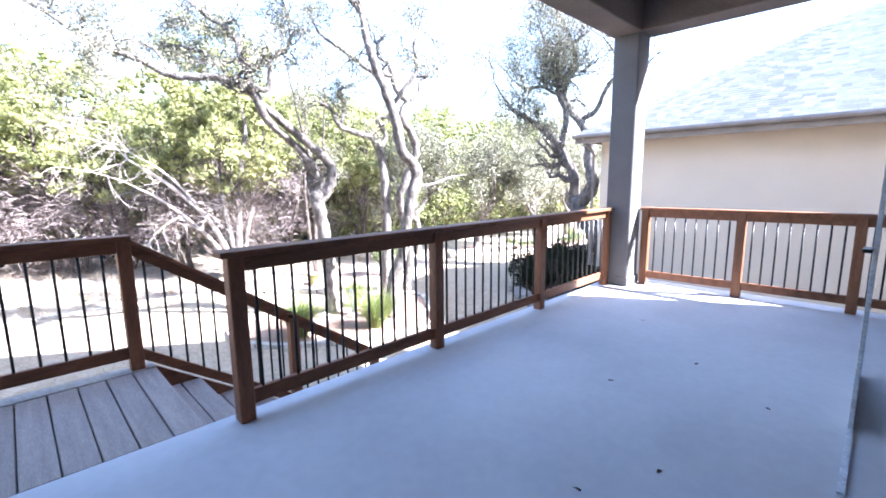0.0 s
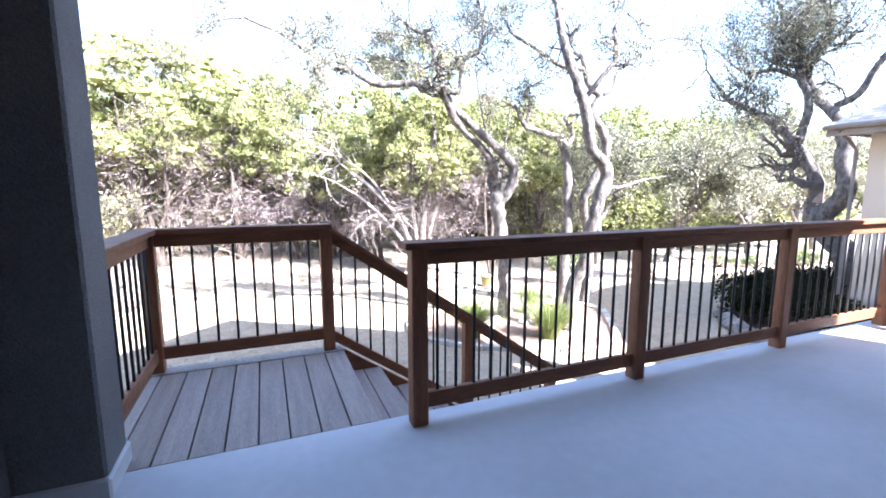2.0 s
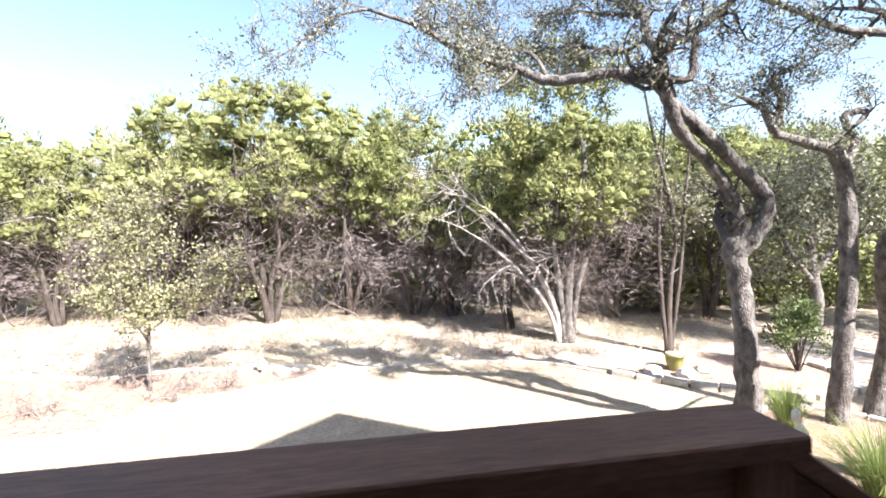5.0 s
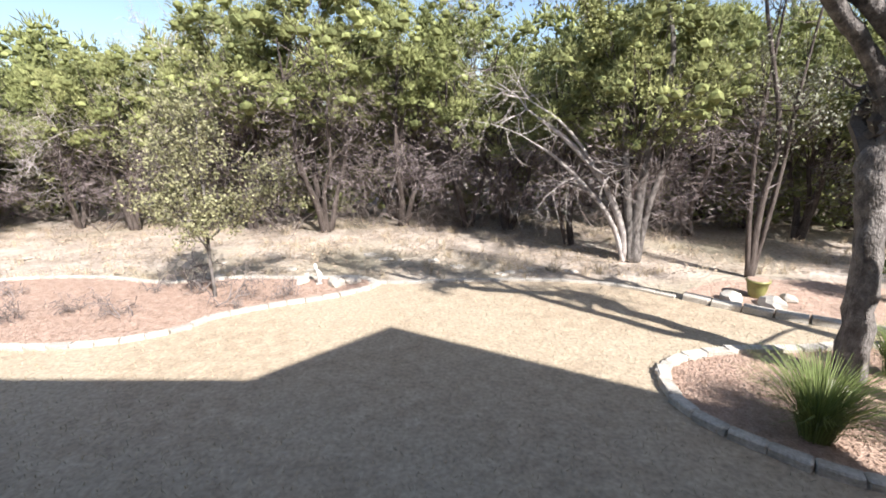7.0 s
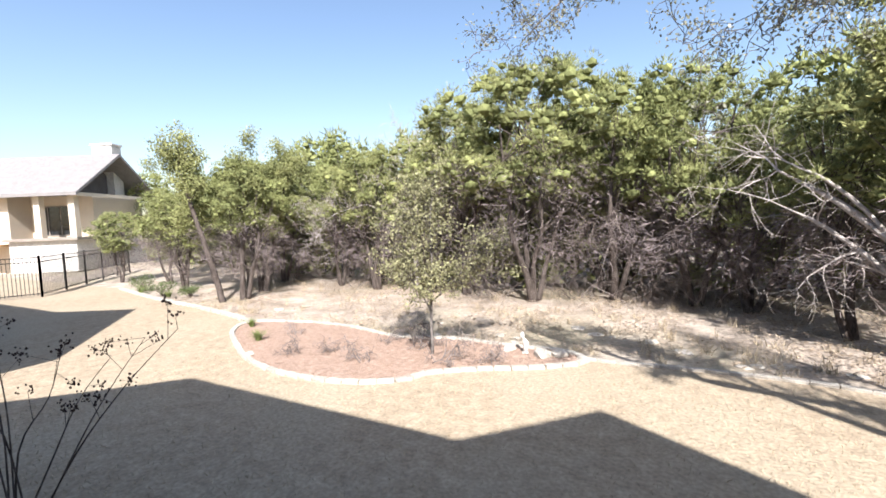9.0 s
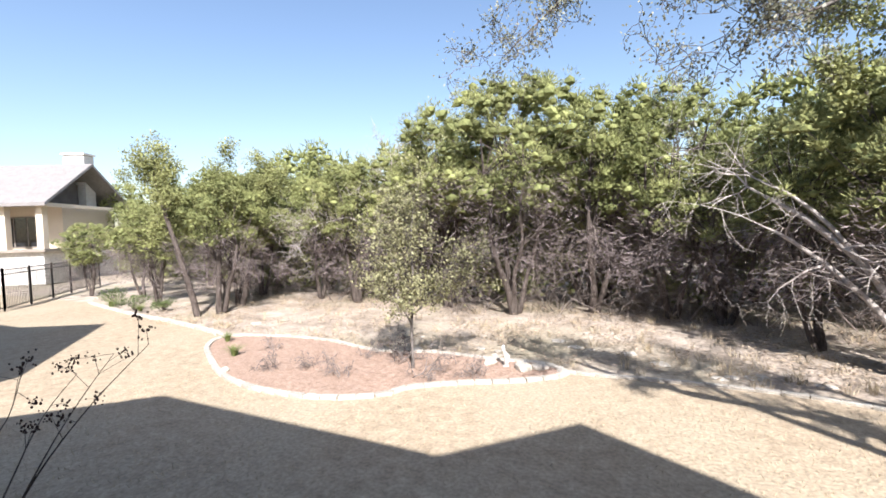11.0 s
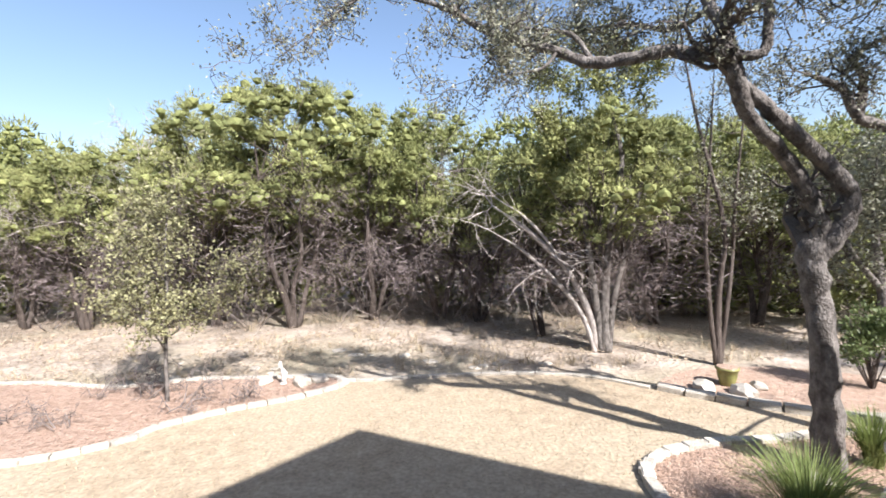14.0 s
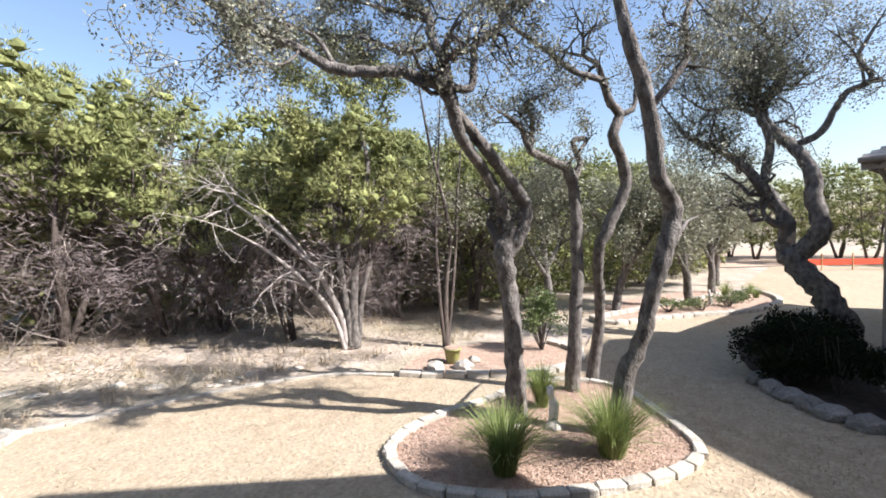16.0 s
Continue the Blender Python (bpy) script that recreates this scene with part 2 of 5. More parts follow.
class Soup:
    """Collects vertices and faces for one mesh."""

    def __init__(self):
        self.v, self.f = [], []

    def tube(self, pts, radii, sides=6, rough=0.0, rng=None):
        base = len(self.v)
        prev = None
        for i, p in enumerate(pts):
            d = (pts[min(i + 1, len(pts) - 1)] - pts[max(i - 1, 0)])
            d = d.normalized() if d.length > 1e-9 else Vector((0, 0, 1))
            if prev is None:
                u = d.orthogonal().normalized()
            else:
                u = (prev - d * prev.dot(d))
                u = u.normalized() if u.length > 1e-6 else d.orthogonal().normalized()
            prev = u
            w = d.cross(u)
            for k in range(sides):
                a = 2 * math.pi * k / sides
                r = radii[i] * (1 + (rng.uniform(-rough, rough) if rough else 0))
                self.v.append(p + u * (r * math.cos(a)) + w * (r * math.sin(a)))
        for i in range(len(pts) - 1):
            for k in range(sides):
                a, b = base + i * sides + k, base + i * sides + (k + 1) % sides
                self.f.append((a, b, b + sides, a + sides))
        self.f.append(tuple(base + (len(pts) - 1) * sides + k for k in range(sides)))
        self.f.append(tuple(base + k for k in reversed(range(sides))))

    def leaf(self, p, way, side, length, width):
        b = len(self.v)
        self.v += [p, p + way * (length * 0.5) + side * (width / 2), p + way * length, p + way * (length * 0.5) - side * (width / 2)]
        self.f.append((b, b + 1, b + 2, b + 3))

    def knot(self, centre, radius, rng):
        """A small uneven lump, as packed foliage, that blocks light inside a leafy lobe."""
        b = len(self.v)
        ring = [(math.cos(a), math.sin(a)) for a in (0, 1.257, 2.513, 3.77, 5.027)]
        pts = [(0, 0, -0.8)] + [(x * 0.9, y * 0.9, -0.35) for x, y in ring] + [(-x * 0.9, -y * 0.9, 0.35) for x, y in ring] + [(0, 0, 0.8)]
        self.v += [centre + Vector(p) * (radius * rng.uniform(0.75, 1.25)) for p in pts]
        for k in range(5):
            n = (k + 1) % 5
            lo, lo2, up, up2 = b + 1 + k, b + 1 + n, b + 6 + (k + 3) % 5, b + 6 + (k + 2) % 5
            self.f += [(b, lo2, lo), (lo, lo2, up), (lo, up, up2), (b + 11, up2, up)]

    def blade(self, pts, width, side):
        b = len(self.v)
        n = len(pts)
        for i, p in enumerate(pts):
            w = width * (1 - (i / (n - 1)) ** 1.5) * 0.5 + 0.0006
            self.v += [p - side * w, p + side * w]
        for i in range(n - 1):
            self.f.append((b + 2 * i, b + 2 * i + 1, b + 2 * i + 3, b + 2 * i + 2))

    def mesh(self, name, mat, smooth=False):
        me = bpy.data.meshes.new(name)
        me.from_pydata([tuple(p) for p in self.v], [], self.f)
        me.materials.append(mat)
        if smooth:
            me.polygons.foreach_set("use_smooth", [True] * len(me.polygons))
        return me


def hang(name, soup, mat, parent, label="", smooth=False):
    ob = new(name, soup.mesh(name, mat, smooth))
    ob.parent = parent
    if label:
        ob["label"] = label
    return ob


def smooth_path(pts, radii, steps=5):
    """A Catmull-Rom line through the points, with radii running along."""
    pts = [Vector(p) for p in pts]
    out, rad = [], []
    for i in range(len(pts) - 1):
        p0, p1, p2, p3 = pts[max(i - 1, 0)], pts[i], pts[i + 1], pts[min(i + 2, len(pts) - 1)]
        for s in range(steps):
            t = s / steps
            out.append(0.5 * ((2 * p1) + (p2 - p0) * t + (2 * p0 - 5 * p1 + 4 * p2 - p3) * t * t + (3 * p1 - p0 - 3 * p2 + p3) * t ** 3))
            rad.append(radii[i] * (1 - t) + radii[i + 1] * t)
    return out + [pts[-1]], rad + [radii[-1]]


def rand_way(rng):
    z, a = rng.uniform(-1, 1), rng.uniform(0, 2 * math.pi)
    r = math.sqrt(1 - z * z)
    return Vector((r * math.cos(a), r * math.sin(a), z))


# ---- ground ----
def ground_sheet():
    bm = bmesh.new()
    xs = [-900, -300, -120, -70] + [i * 1.0 for i in range(-50, 51)] + [70, 120, 300, 900]
    ys = [-900, -300, -90, -50, -20, -10, 0, 4] + [5 + i * 1.0 for i in range(0, 46)] + [60, 90, 160, 300, 900]
    rows = []
    for y in ys:
        row = []
        for x in xs:
            near = max(0.0, min(1.0, (y - 12.5) / 4)) if abs(x) < 60 and y < 60 else 0
            z = G - 0.03 + near * (0.10 * noise.noise((x * 0.23, y * 0.23, 0.0)) + 0.05 * noise.noise((x * 0.8, y * 0.8, 3.0)))
            row.append(bm.verts.new((x, y, z)))
        rows.append(row)
    for j in range(len(ys) - 1):
        for i in range(len(xs) - 1):
            bm.faces.new((rows[j][i], rows[j][i + 1], rows[j + 1][i + 1], rows[j + 1][i]))
    return solo("ground", bm, SOIL, "pale woodland floor with leaf litter and dry soil", "ground", "structure", True)


ground_sheet()


def spline2(pts, steps=6, closed=False):
    n = len(pts)
    out = []
    for i in range(n if closed else n - 1):
        g = lambda k: Vector((*(pts[k % n] if closed else pts[max(0, min(n - 1, k))]), 0))
        p0, p1, p2, p3 = g(i - 1), g(i), g(i + 1), g(i + 2)
        for s in range(steps):
            t = s / steps
            q = 0.5 * ((2 * p1) + (p2 - p0) * t + (2 * p0 - 5 * p1 + 4 * p2 - p3) * t * t + (3 * p1 - p0 - 3 * p2 + p3) * t ** 3)
            out.append((q.x, q.y))
    if not closed:
        out.append(tuple(pts[-1]))
    return out


EDGE = spline2([(-24, 14.6), (-18, 13.3), (-14.6, 12.75), (-12.1, 12.25), (-10.5, 11.9), (-8, 12.5), (-5.9, 12.05), (-3.2, 12.4), (-1.6, 12.0),
                (0.2, 12.1), (2, 12.05), (3.0, 11.7), (3.8, 11.0), (4.9, 10.2), (6.3, 9.5), (8.0, 10.2), (10.5, 11.5), (13.0, 10.7), (15.3, 9.8), (17.7, 9.8), (19.4, 10.6), (21, 12.4), (34, 16)], 5)


def flat(points, z, name, mat, label, category, kind="structure"):
    bm = bmesh.new()
    f = bm.faces.new([bm.verts.new((x, y, z)) for x, y in points])
    bmesh.ops.triangulate(bm, faces=[f])
    bm.normal_update()
    if sum(face.normal.z for face in bm.faces) < 0:
        bmesh.ops.reverse_faces(bm, faces=bm.faces)
    return solo(name, bm, mat, label, category, kind)


flat([(-60, -30), (60, -30), (60, 17)] + EDGE[::-1] + [(-60, 16)], G, "lawn", LAWN, "dormant straw-coloured lawn mown short", "lawn")


# ---- porch and house ----
def structure(name, bm, mat, label="", category=""):
    return solo(name, bm, mat, label, category or name.rsplit("_", 1)[0], "structure")


structure("porch_floor", box(-0.98, 6.28, -0.05, 2.77, -0.14, 0.0, 0.008), CONCRETE, "pale smooth concrete porch slab with faint stains", "porch floor")
structure("foundation_wall", box(-0.9, 6.2, 2.3, 2.70, G - 0.3, -0.14), CONCRETE, "concrete foundation wall under the porch edge", "foundation")
structure("foundation_side", box(5.9, 6.2, -3.0, 2.3, G - 0.3, -0.14), CONCRETE, "concrete foundation wall at the porch end", "foundation")
structure("wall_left", box(-0.98, -0.78, -0.05, 2.58, 0.0, 3.6), STUCCO, "grey stucco side wall of the porch", "wall")
structure("pillar", box(-0.98, -0.47, 2.58, 2.86, -0.14, 3.12, 0.012), STUCCO, "grey stucco wall end at the landing", "pillar")
structure("pillar_base", box(-0.995, -0.455, 2.565, 2.875, 0.0, 0.10, 0.01), CONCRETE, "pale base band under the pillar", "trim")
structure("wall_left_base", box(-0.78, -0.765, 0.0, 2.565, 0.0, 0.10), CONCRETE, "pale base band along the stucco wall", "trim")
structure("column", box(5.66, 5.98, 2.38, 2.70, 0.0, 3.12, 0.012), STUCCO, "square grey stucco porch column", "column")
structure("column_base", box(5.645, 5.995, 2.365, 2.715, 0.0, 0.12, 0.01), STUCCO, "stucco base of the column", "trim")
structure("beam_front", box(-0.98, 6.0, 2.36, 2.72, 3.12, 3.5, 0.01), STUCCO_DARK, "dark painted porch beam", "beam")
structure("beam_side", box(5.64, 6.0, -0.05, 2.36, 3.12, 3.5, 0.01), STUCCO_DARK, "painted porch end beam", "beam")
structure("ceiling", box(-0.98, 6.0, -0.05, 2.72, 3.5, 3.56), CEILING, "pale painted porch ceiling", "ceiling")
structure("wall_back_right", box(4.25, 6.2, -0.25, -0.05, -0.14, 3.6), STUCCO, "grey stucco house wall beside the glass doors", "wall")
structure("wall_back_top", box(-0.78, 4.25, -0.25, -0.05, 2.5, 3.6), STUCCO, "grey stucco wall above the glass doors", "wall")
# room behind the opening
structure("floor_indoors", box(-4.0, 6.2, -6.0, -0.05, -0.14, -0.005), FLOOR_IN, "brown wood floor inside the house", "floor")
structure("ceiling_indoors", box(-4.0, 6.2, -6.0, -0.25, 3.0, 3.1), PAINT_IN, "white ceiling inside the house", "ceiling")
structure("wall_indoors_back", box(-4.0, 6.2, -6.2, -6.0, -0.14, 3.1), PAINT_IN, "painted wall inside the house", "wall")
structure("wall_indoors_left", box(-4.2, -4.0, -6.2, -0.05, -0.14, 3.1), PAINT_IN, "painted wall inside the house", "wall")
structure("wall_indoors_right", box(6.2, 6.4, -6.2, -0.05, -0.14, 3.6), STUCCO, "outer stucco wall of the house", "wall")
structure("wall_indoors_front", box(-4.2, -0.98, -0.25, -0.05, -0.14, 3.6), PAINT_IN, "painted wall inside the house", "wall")


def gable(name, profile, y0, y1, low, label):
    """A roof block with a front outline in x and z, from y0 back to y1."""
    bm = bmesh.new()
    a = [bm.verts.new((x, y1, z)) for x, z in profile]
    b = [bm.verts.new((x, y0, z)) for x, z in profile]
    al = [bm.verts.new((x, y1, z - low)) for x, z in profile]
    bl = [bm.verts.new((x, y0, z - low)) for x, z in profile]
    n = len(profile)
    for i in range(n - 1):
        bm.faces.new((a[i], a[i + 1], b[i + 1], b[i]))
        bm.faces.new((al[i + 1], al[i], bl[i], bl[i + 1]))
        bm.faces.new((a[i + 1], a[i], al[i], al[i + 1]))
        bm.faces.new((b[i], b[i + 1], bl[i + 1], bl[i]))
    for i in (0, n - 1):
        bm.faces.new((a[i], b[i], bl[i], al[i]))
    bmesh.ops.recalc_face_normals(bm, faces=bm.faces)
    return structure(name, bm, GREY_SHINGLE, label, "roof")


gable("roof_porch", [(-1.32, 3.96), (1.39, 4.62), (3.72, 6.01), (5.90, 3.64), (6.4, 3.6)], 2.74, -8.0, 0.06, "shingled gable roof over the porch")
gable("roof_wing", [(-7.24, 2.67), (-6.38, 3.14), (-4.08, 4.49), (0.92, 4.05)], 3.3, -8.0, 0.1, "shingled roof of the house wing")
# out-of-view block, added to cast the detached shadow far left on the lawn
gable("roof_garage", [(-28.34, 6.82), (-14.58, 5.65), (-11.34, 6.76), (-9.4, 2.47)], 5.2, -8.0, 0.1, "unseen shingled roof block, shaped to cast the far-left lawn shadow")
structure("wall_wing", box(-7.2, -0.98, -8.0, 2.58, G - 0.2, 1.9), STUCCO, "grey stucco wall of the house wing", "wall")
structure("wall_wing_upper", box(-4.6, -0.98, -8.0, 2.58, 1.9, 3.6), STUCCO, "grey stucco upper wall of the house wing", "wall")
structure("wall_garage", box(-30.0, -10.6, -8.0, 4.4, G - 0.2, 2.2), STUCCO, "unseen grey stucco wall under the shadow-casting far-left roof", "wall")
# gable infill above the front beam
bm = bmesh.new()
pts = [(-0.98, 3.5), (5.90, 3.5), (5.90, 3.56), (3.72, 5.91), (1.39, 4.52), (-0.98, 3.54)]
fr = [bm.verts.new((x, 2.70, z)) for x, z in pts]
bk = [bm.verts.new((x, 2.50, z)) for x, z in pts]
bm.faces.new(fr)
bm.faces.new(bk[::-1])
for i in range(len(pts)):
    j = (i + 1) % len(pts)
    bm.faces.new((fr[i], bk[i], bk[j], fr[j]))
bmesh.ops.recalc_face_normals(bm, faces=bm.faces)
structure("wall_gable", bm, STUCCO, "grey stucco gable end of the porch", "wall")


# ---- sliding glass door at the edge of the opening ----
door = thing("door_1", "white-framed sliding glass door with a black lever handle", "glass door", kind="structure", at=(3.24, 0.125, 0))
part("track", box(-0.72, 0.95, -0.014, 0.014, 0.0, 0.014), WHITE_FRAME, door, "white floor track")
for x in (0.0, 0.93):
    part("stile", box(x - 0.02, x + 0.02, -0.011, 0.011, 0.014, 2.44, 0.002), WHITE_FRAME, door)
for z in (0.06, 2.40):
    part("rail", box(0.02, 0.91, -0.011, 0.011, z - 0.04, z + 0.04), WHITE_FRAME, door)
pane = part("pane", box(0.02, 0.91, -0.003, 0.003, 0.10, 2.36), GLASS, door)
pane.visible_shadow = False
part("handle", box(-0.10, 0.02, 0.011, 0.05, 1.0, 1.02, 0.004), IRON, door, "black lever handle")


# ---- wooden railings ----
def railing(name, a, b, label, first=True, last=True, count=None, drop=0.0, cap=(0.0, 0.0)):
    """A bay of railing from post to post. a, b: post centres at floor level; a stair bay slopes with them."""
    a, b = Vector(a), Vector(b)
    d = b - a
    way = Vector((d.x, d.y, 0)).normalized()
    run = Vector((d.x, d.y, 0)).length
    rise = d.z / run
    ob = thing(name, label, "railing", "porch railings", at=a)
    up = lambda s, z: way * s + Vector((0, 0, rise * s + z))
    lo, hi = 0.044, run - 0.044
    mat = CEDAR
    part("cap_board", beam(up(-cap[0], 1.0), up(run + cap[1], 1.0), 0.14, 0.036, 0.004), mat, ob, "worn reddish-brown cap board")
    part("top_rail", beam(up(lo, 0.937), up(hi, 0.937), 0.038, 0.089, 0.003), mat, ob)
    part("bottom_rail", beam(up(lo, 0.135), up(hi, 0.135), 0.038, 0.089, 0.003), mat, ob)
    n = count or max(1, round(run / 0.118) - 1)
    share = None
    for i in range(n):
        s = run * (i + 1) / (n + 1)
        p = up(s, 0.175)
        if share is None:
            share = baluster_mesh()
        bal = new("baluster", share)
        bal.parent = ob
        bal.location = p
    for want, s in ((first, 0.0), (last, run)):
        if want:
            low = -drop if s else 0.0
            post_part(ob, up(s, 0), low)
    return ob


BALUSTER = []


def baluster_mesh():
    if not BALUSTER:
        s = Soup()
        zs = [0.0, 0.35, 0.725]
        rs = [0.0095, 0.0095, 0.0095]
        s.tube([Vector((0, 0, z)) for z in zs], rs, 8)
        BALUSTER.append(s.mesh("baluster", IRON, True))
    return BALUSTER[0]


def post_part(ob, at, low=0.0):
    x, y, z = at
    p = part("post", box(x - 0.0445, x + 0.0445, y - 0.0445, y + 0.0445, z + low, z + 0.982, 0.005), CEDAR_V, ob)
    return p


RAIL_L = "reddish-brown cedar railing with black metal balusters"
railing("railing", (0.925, 2.655, 0), (2.50, 2.655, 0), RAIL_L + " on the porch edge", count=13, cap=(0.085, 0.0))
railing("railing", (2.50, 2.655, 0), (4.04, 2.655, 0), RAIL_L + " on the porch edge", first=False, count=12)
railing("railing", (4.04, 2.655, 0), (5.58, 2.655, 0), RAIL_L + " beside the column", first=False, count=12, cap=(0, 0.06))
railing("railing", (5.99, 2.30, 0), (6.03, 1.25, 0), RAIL_L + " at the porch end", count=8, cap=(0.06, 0))
railing("railing", (6.03, 1.25, 0), (6.06, 0.25, 0), RAIL_L + " at the porch end", first=False, count=8)
railing("railing", (6.06, 0.25, 0), (6.06, -0.05, 0), RAIL_L + " at the porch end", first=False, last=False, count=2)
railing("railing", (-0.56, 2.95, 0), (-0.56, 4.0, 0), RAIL_L + " along the landing", first=False, last=True, count=8, cap=(0.08, -0.0705))
railing("railing", (-0.56, 4.0, 0), (0.625, 4.0, 0), RAIL_L + " on the landing", first=False, count=8, cap=(0.07, 0.045))
SLOPE = -0.194 / 0.283
railing("stair_railing", (0.625, 4.0, 0), (1.87, 4.0, SLOPE * 1.245), RAIL_L + " sloping down the steps", first=False, count=10, drop=0.25)
railing("stair_railing", (1.87, 4.0, SLOPE * 1.245), (2.80, 4.0, SLOPE * 2.175), RAIL_L + " beside the lower steps", first=False, count=7, cap=(0, 0.1), drop=0.12)

# ---- landing and steps ----
landing = thing("landing", "weathered grey-brown wooden deck landing beside the porch slab", "deck", kind="structure", at=(0, 0, 0))
width = 0.158
for i in range(9):
    x0 = max(-0.60, 0.735 - (i + 1) * width)
    part("board", box(x0 + 0.0045, 0.735 - i * width - 0.0045, 2.775, 3.93, -0.032, -0.004, 0.003), DECK, landing)
# black sheet added beneath the boards so the gaps read as shade
part("underlay", box(-0.58, 0.63, 2.7705, 4.02, -0.06, -0.045), IRON, landing, "black sheet under the boards standing in for the gaps' shade")
part("edge_board", box(-0.62, 0.735, 3.935, 4.07, -0.032, 0.0, 0.003), TRIM_DECK, landing, "pale edge board")
part("edge_board", box(-0.64, -0.604, 2.88, 3.93, -0.034, -0.002, 0.003), TRIM_DECK, landing, "pale edge board")
part("rim_joist", box(-0.62, 0.68, 4.03, 4.07, -0.26, -0.033), CEDAR, landing)
part("rim_joist", box(-0.62, -0.58, 2.9, 4.03, -0.26, -0.033), CEDAR, landing)
part("joist", box(0.64, 0.68, 2.78, 4.03, -0.2, -0.033), CEDAR, landing)
for x, y in ((-0.55, 3.98), (0.6, 3.98), (-0.55, 2.98)):
    part("leg", box(x - 0.045, x + 0.045, y - 0.045, y + 0.045, G - 0.1, -0.034), CEDAR_V, landing)
steps = thing("steps", "weathered wooden steps with reddish-brown risers going down to the lawn", "stairs", kind="structure")
for k in range(1, 7):
    z = -0.194 * k
    x0 = 0.735 + 0.283 * (k - 1)
    part("riser", box(x0 - 0.022, x0, 2.79, 3.95, z - 0.03, z + 0.194 - 0.035), CEDAR, steps)
    for j in range(2):
        part("tread_board", box(x0 + 0.002 + 0.15 * j, x0 + 0.146 + 0.15 * j, 2.79, 3.95, z - 0.032, z, 0.003), DECK, steps)
part("riser", box(2.411, 2.433, 2.79, 3.95, G - 0.05, -0.194 * 6 - 0.035), CEDAR, steps)
bm = bmesh.new()
for y0, y1 in ((3.955, 3.99),):
    prof = [(0.66, -0.035), (0.73, 0.0), (2.42, -0.194 * 6), (2.42, G - 0.05), (2.1, G - 0.05), (0.66, -0.35)]
    f1 = [bm.verts.new((x, y0, z)) for x, z in prof]
    f2 = [bm.verts.new((x, y1, z)) for x, z in prof]
    bm.faces.new(f1)
    bm.faces.new(f2[::-1])
    for i in range(len(prof)):
        j = (i + 1) % len(prof)
        bm.faces.new((f1[i], f2[i], f2[j], f1[j]))
bmesh.ops.recalc_face_normals(bm, faces=bm.faces)
part("stringer", bm, CEDAR, steps)

# dry leaves blown onto the slab
rng = random.Random(17)
for x, y in ((2.15, 0.75), (2.9, 1.35), (3.6, 1.0), (1.75, 0.95), (-0.35, 2.1), (4.4, 1.7), (3.2, 0.5)):
    s = Soup()
    a = rng.uniform(0, 6)
    s.blade([Vector((0, 0, 0.002)), Vector((0.02 * math.cos(a), 0.02 * math.sin(a), 0.006)), Vector((0.04 * math.cos(a), 0.04 * math.sin(a), 0.003))], 0.02, Vector((-math.sin(a), math.cos(a), 0.1)))
    leaf_ob = tagged(new("dry_leaf", s.mesh("dry_leaf", BUD)), "small dark dry leaf lying on the concrete", "leaf")
    leaf_ob.location = (x, y, 0.0)

# the house stands a few degrees askew of the yard's axes
HOUSE_TURN = Matrix.Translation((0, 3.85, 1.33)) @ Matrix.Rotation(0.0820, 4, "Z") @ Matrix.Translation((0.001, -3.880, -1.345))
for ob in list(scene.objects):
    if ob.parent is None and ob.name not in ("ground", "lawn") and ob.type in {"MESH", "EMPTY"}:
        ob.matrix_basis = HOUSE_TURN @ ob.matrix_basis


# ---- trees ----
def grow(wood, leaves, p, way, length, radius, depth, rng, leaf, droop=0.0, crook=0.6, clump=12, spread=0.2, up=0.2, n=4, thin=0.012, fork=0.4):
    """A crooked branch with smaller ones on it; leaf clumps at the ends."""
    pts, rad = [p.copy()], [radius]
    d = way.normalized()
    for i in range(n):
        d = (d + rand_way(rng) * crook + Vector((0, 0, up - droop))).normalized() if i else d
        pts.append(pts[-1] + d * (length / n))
        rad.append(max(0.003, radius * (1 - 0.7 * (i + 1) / n)))
    wood.tube(pts, rad, 5 if radius > thin * 2 else 3)
    if depth > 0:
        for i in range(max(1, n - 3), n + 1):
            for _ in range(2 if rng.random() < fork else 1):
                nd = (d * 0.5 + rand_way(rng)).normalized()
                grow(wood, leaves, pts[i], nd, length * rng.uniform(0.45, 0.72), max(0.004, rad[i] * 0.8), depth - 1, rng, leaf, droop, crook, clump, spread, up, n, thin, fork)
    if depth == 0 and leaves is not None and clump:
        for q in pts[-3:]:
            tuft(leaves, q, clump, spread, leaf, rng)


def tuft(leaves, centre, count, spread, leaf, rng):
    for _ in range(count):
        o = rand_way(rng) * spread * rng.random() ** 0.5
        w = (rand_way(rng) + Vector((0, 0, 0.3))).normalized()
        s = w.cross(rand_way(rng))
        s = s.normalized() if s.length > 1e-4 else w.orthogonal().normalized()
        leaves.leaf(centre + o, w, s, leaf * rng.uniform(0.7, 1.3), leaf * 0.6 * rng.uniform(0.7, 1.2))


def sized_tube(soup, pts, radii, rng, sides=10, steps=5):
    p, r = smooth_path(pts, radii, steps)
    p = [q + rand_way(rng) * (rr * 0.16) for q, rr in zip(p, r)]
    r = [rr * (1 + 0.15 * max(0.0, noise.noise(q * 2.3))) for q, rr in zip(p, r)]
    soup.tube(p, r, sides, 0.09, rng)
    return p, r


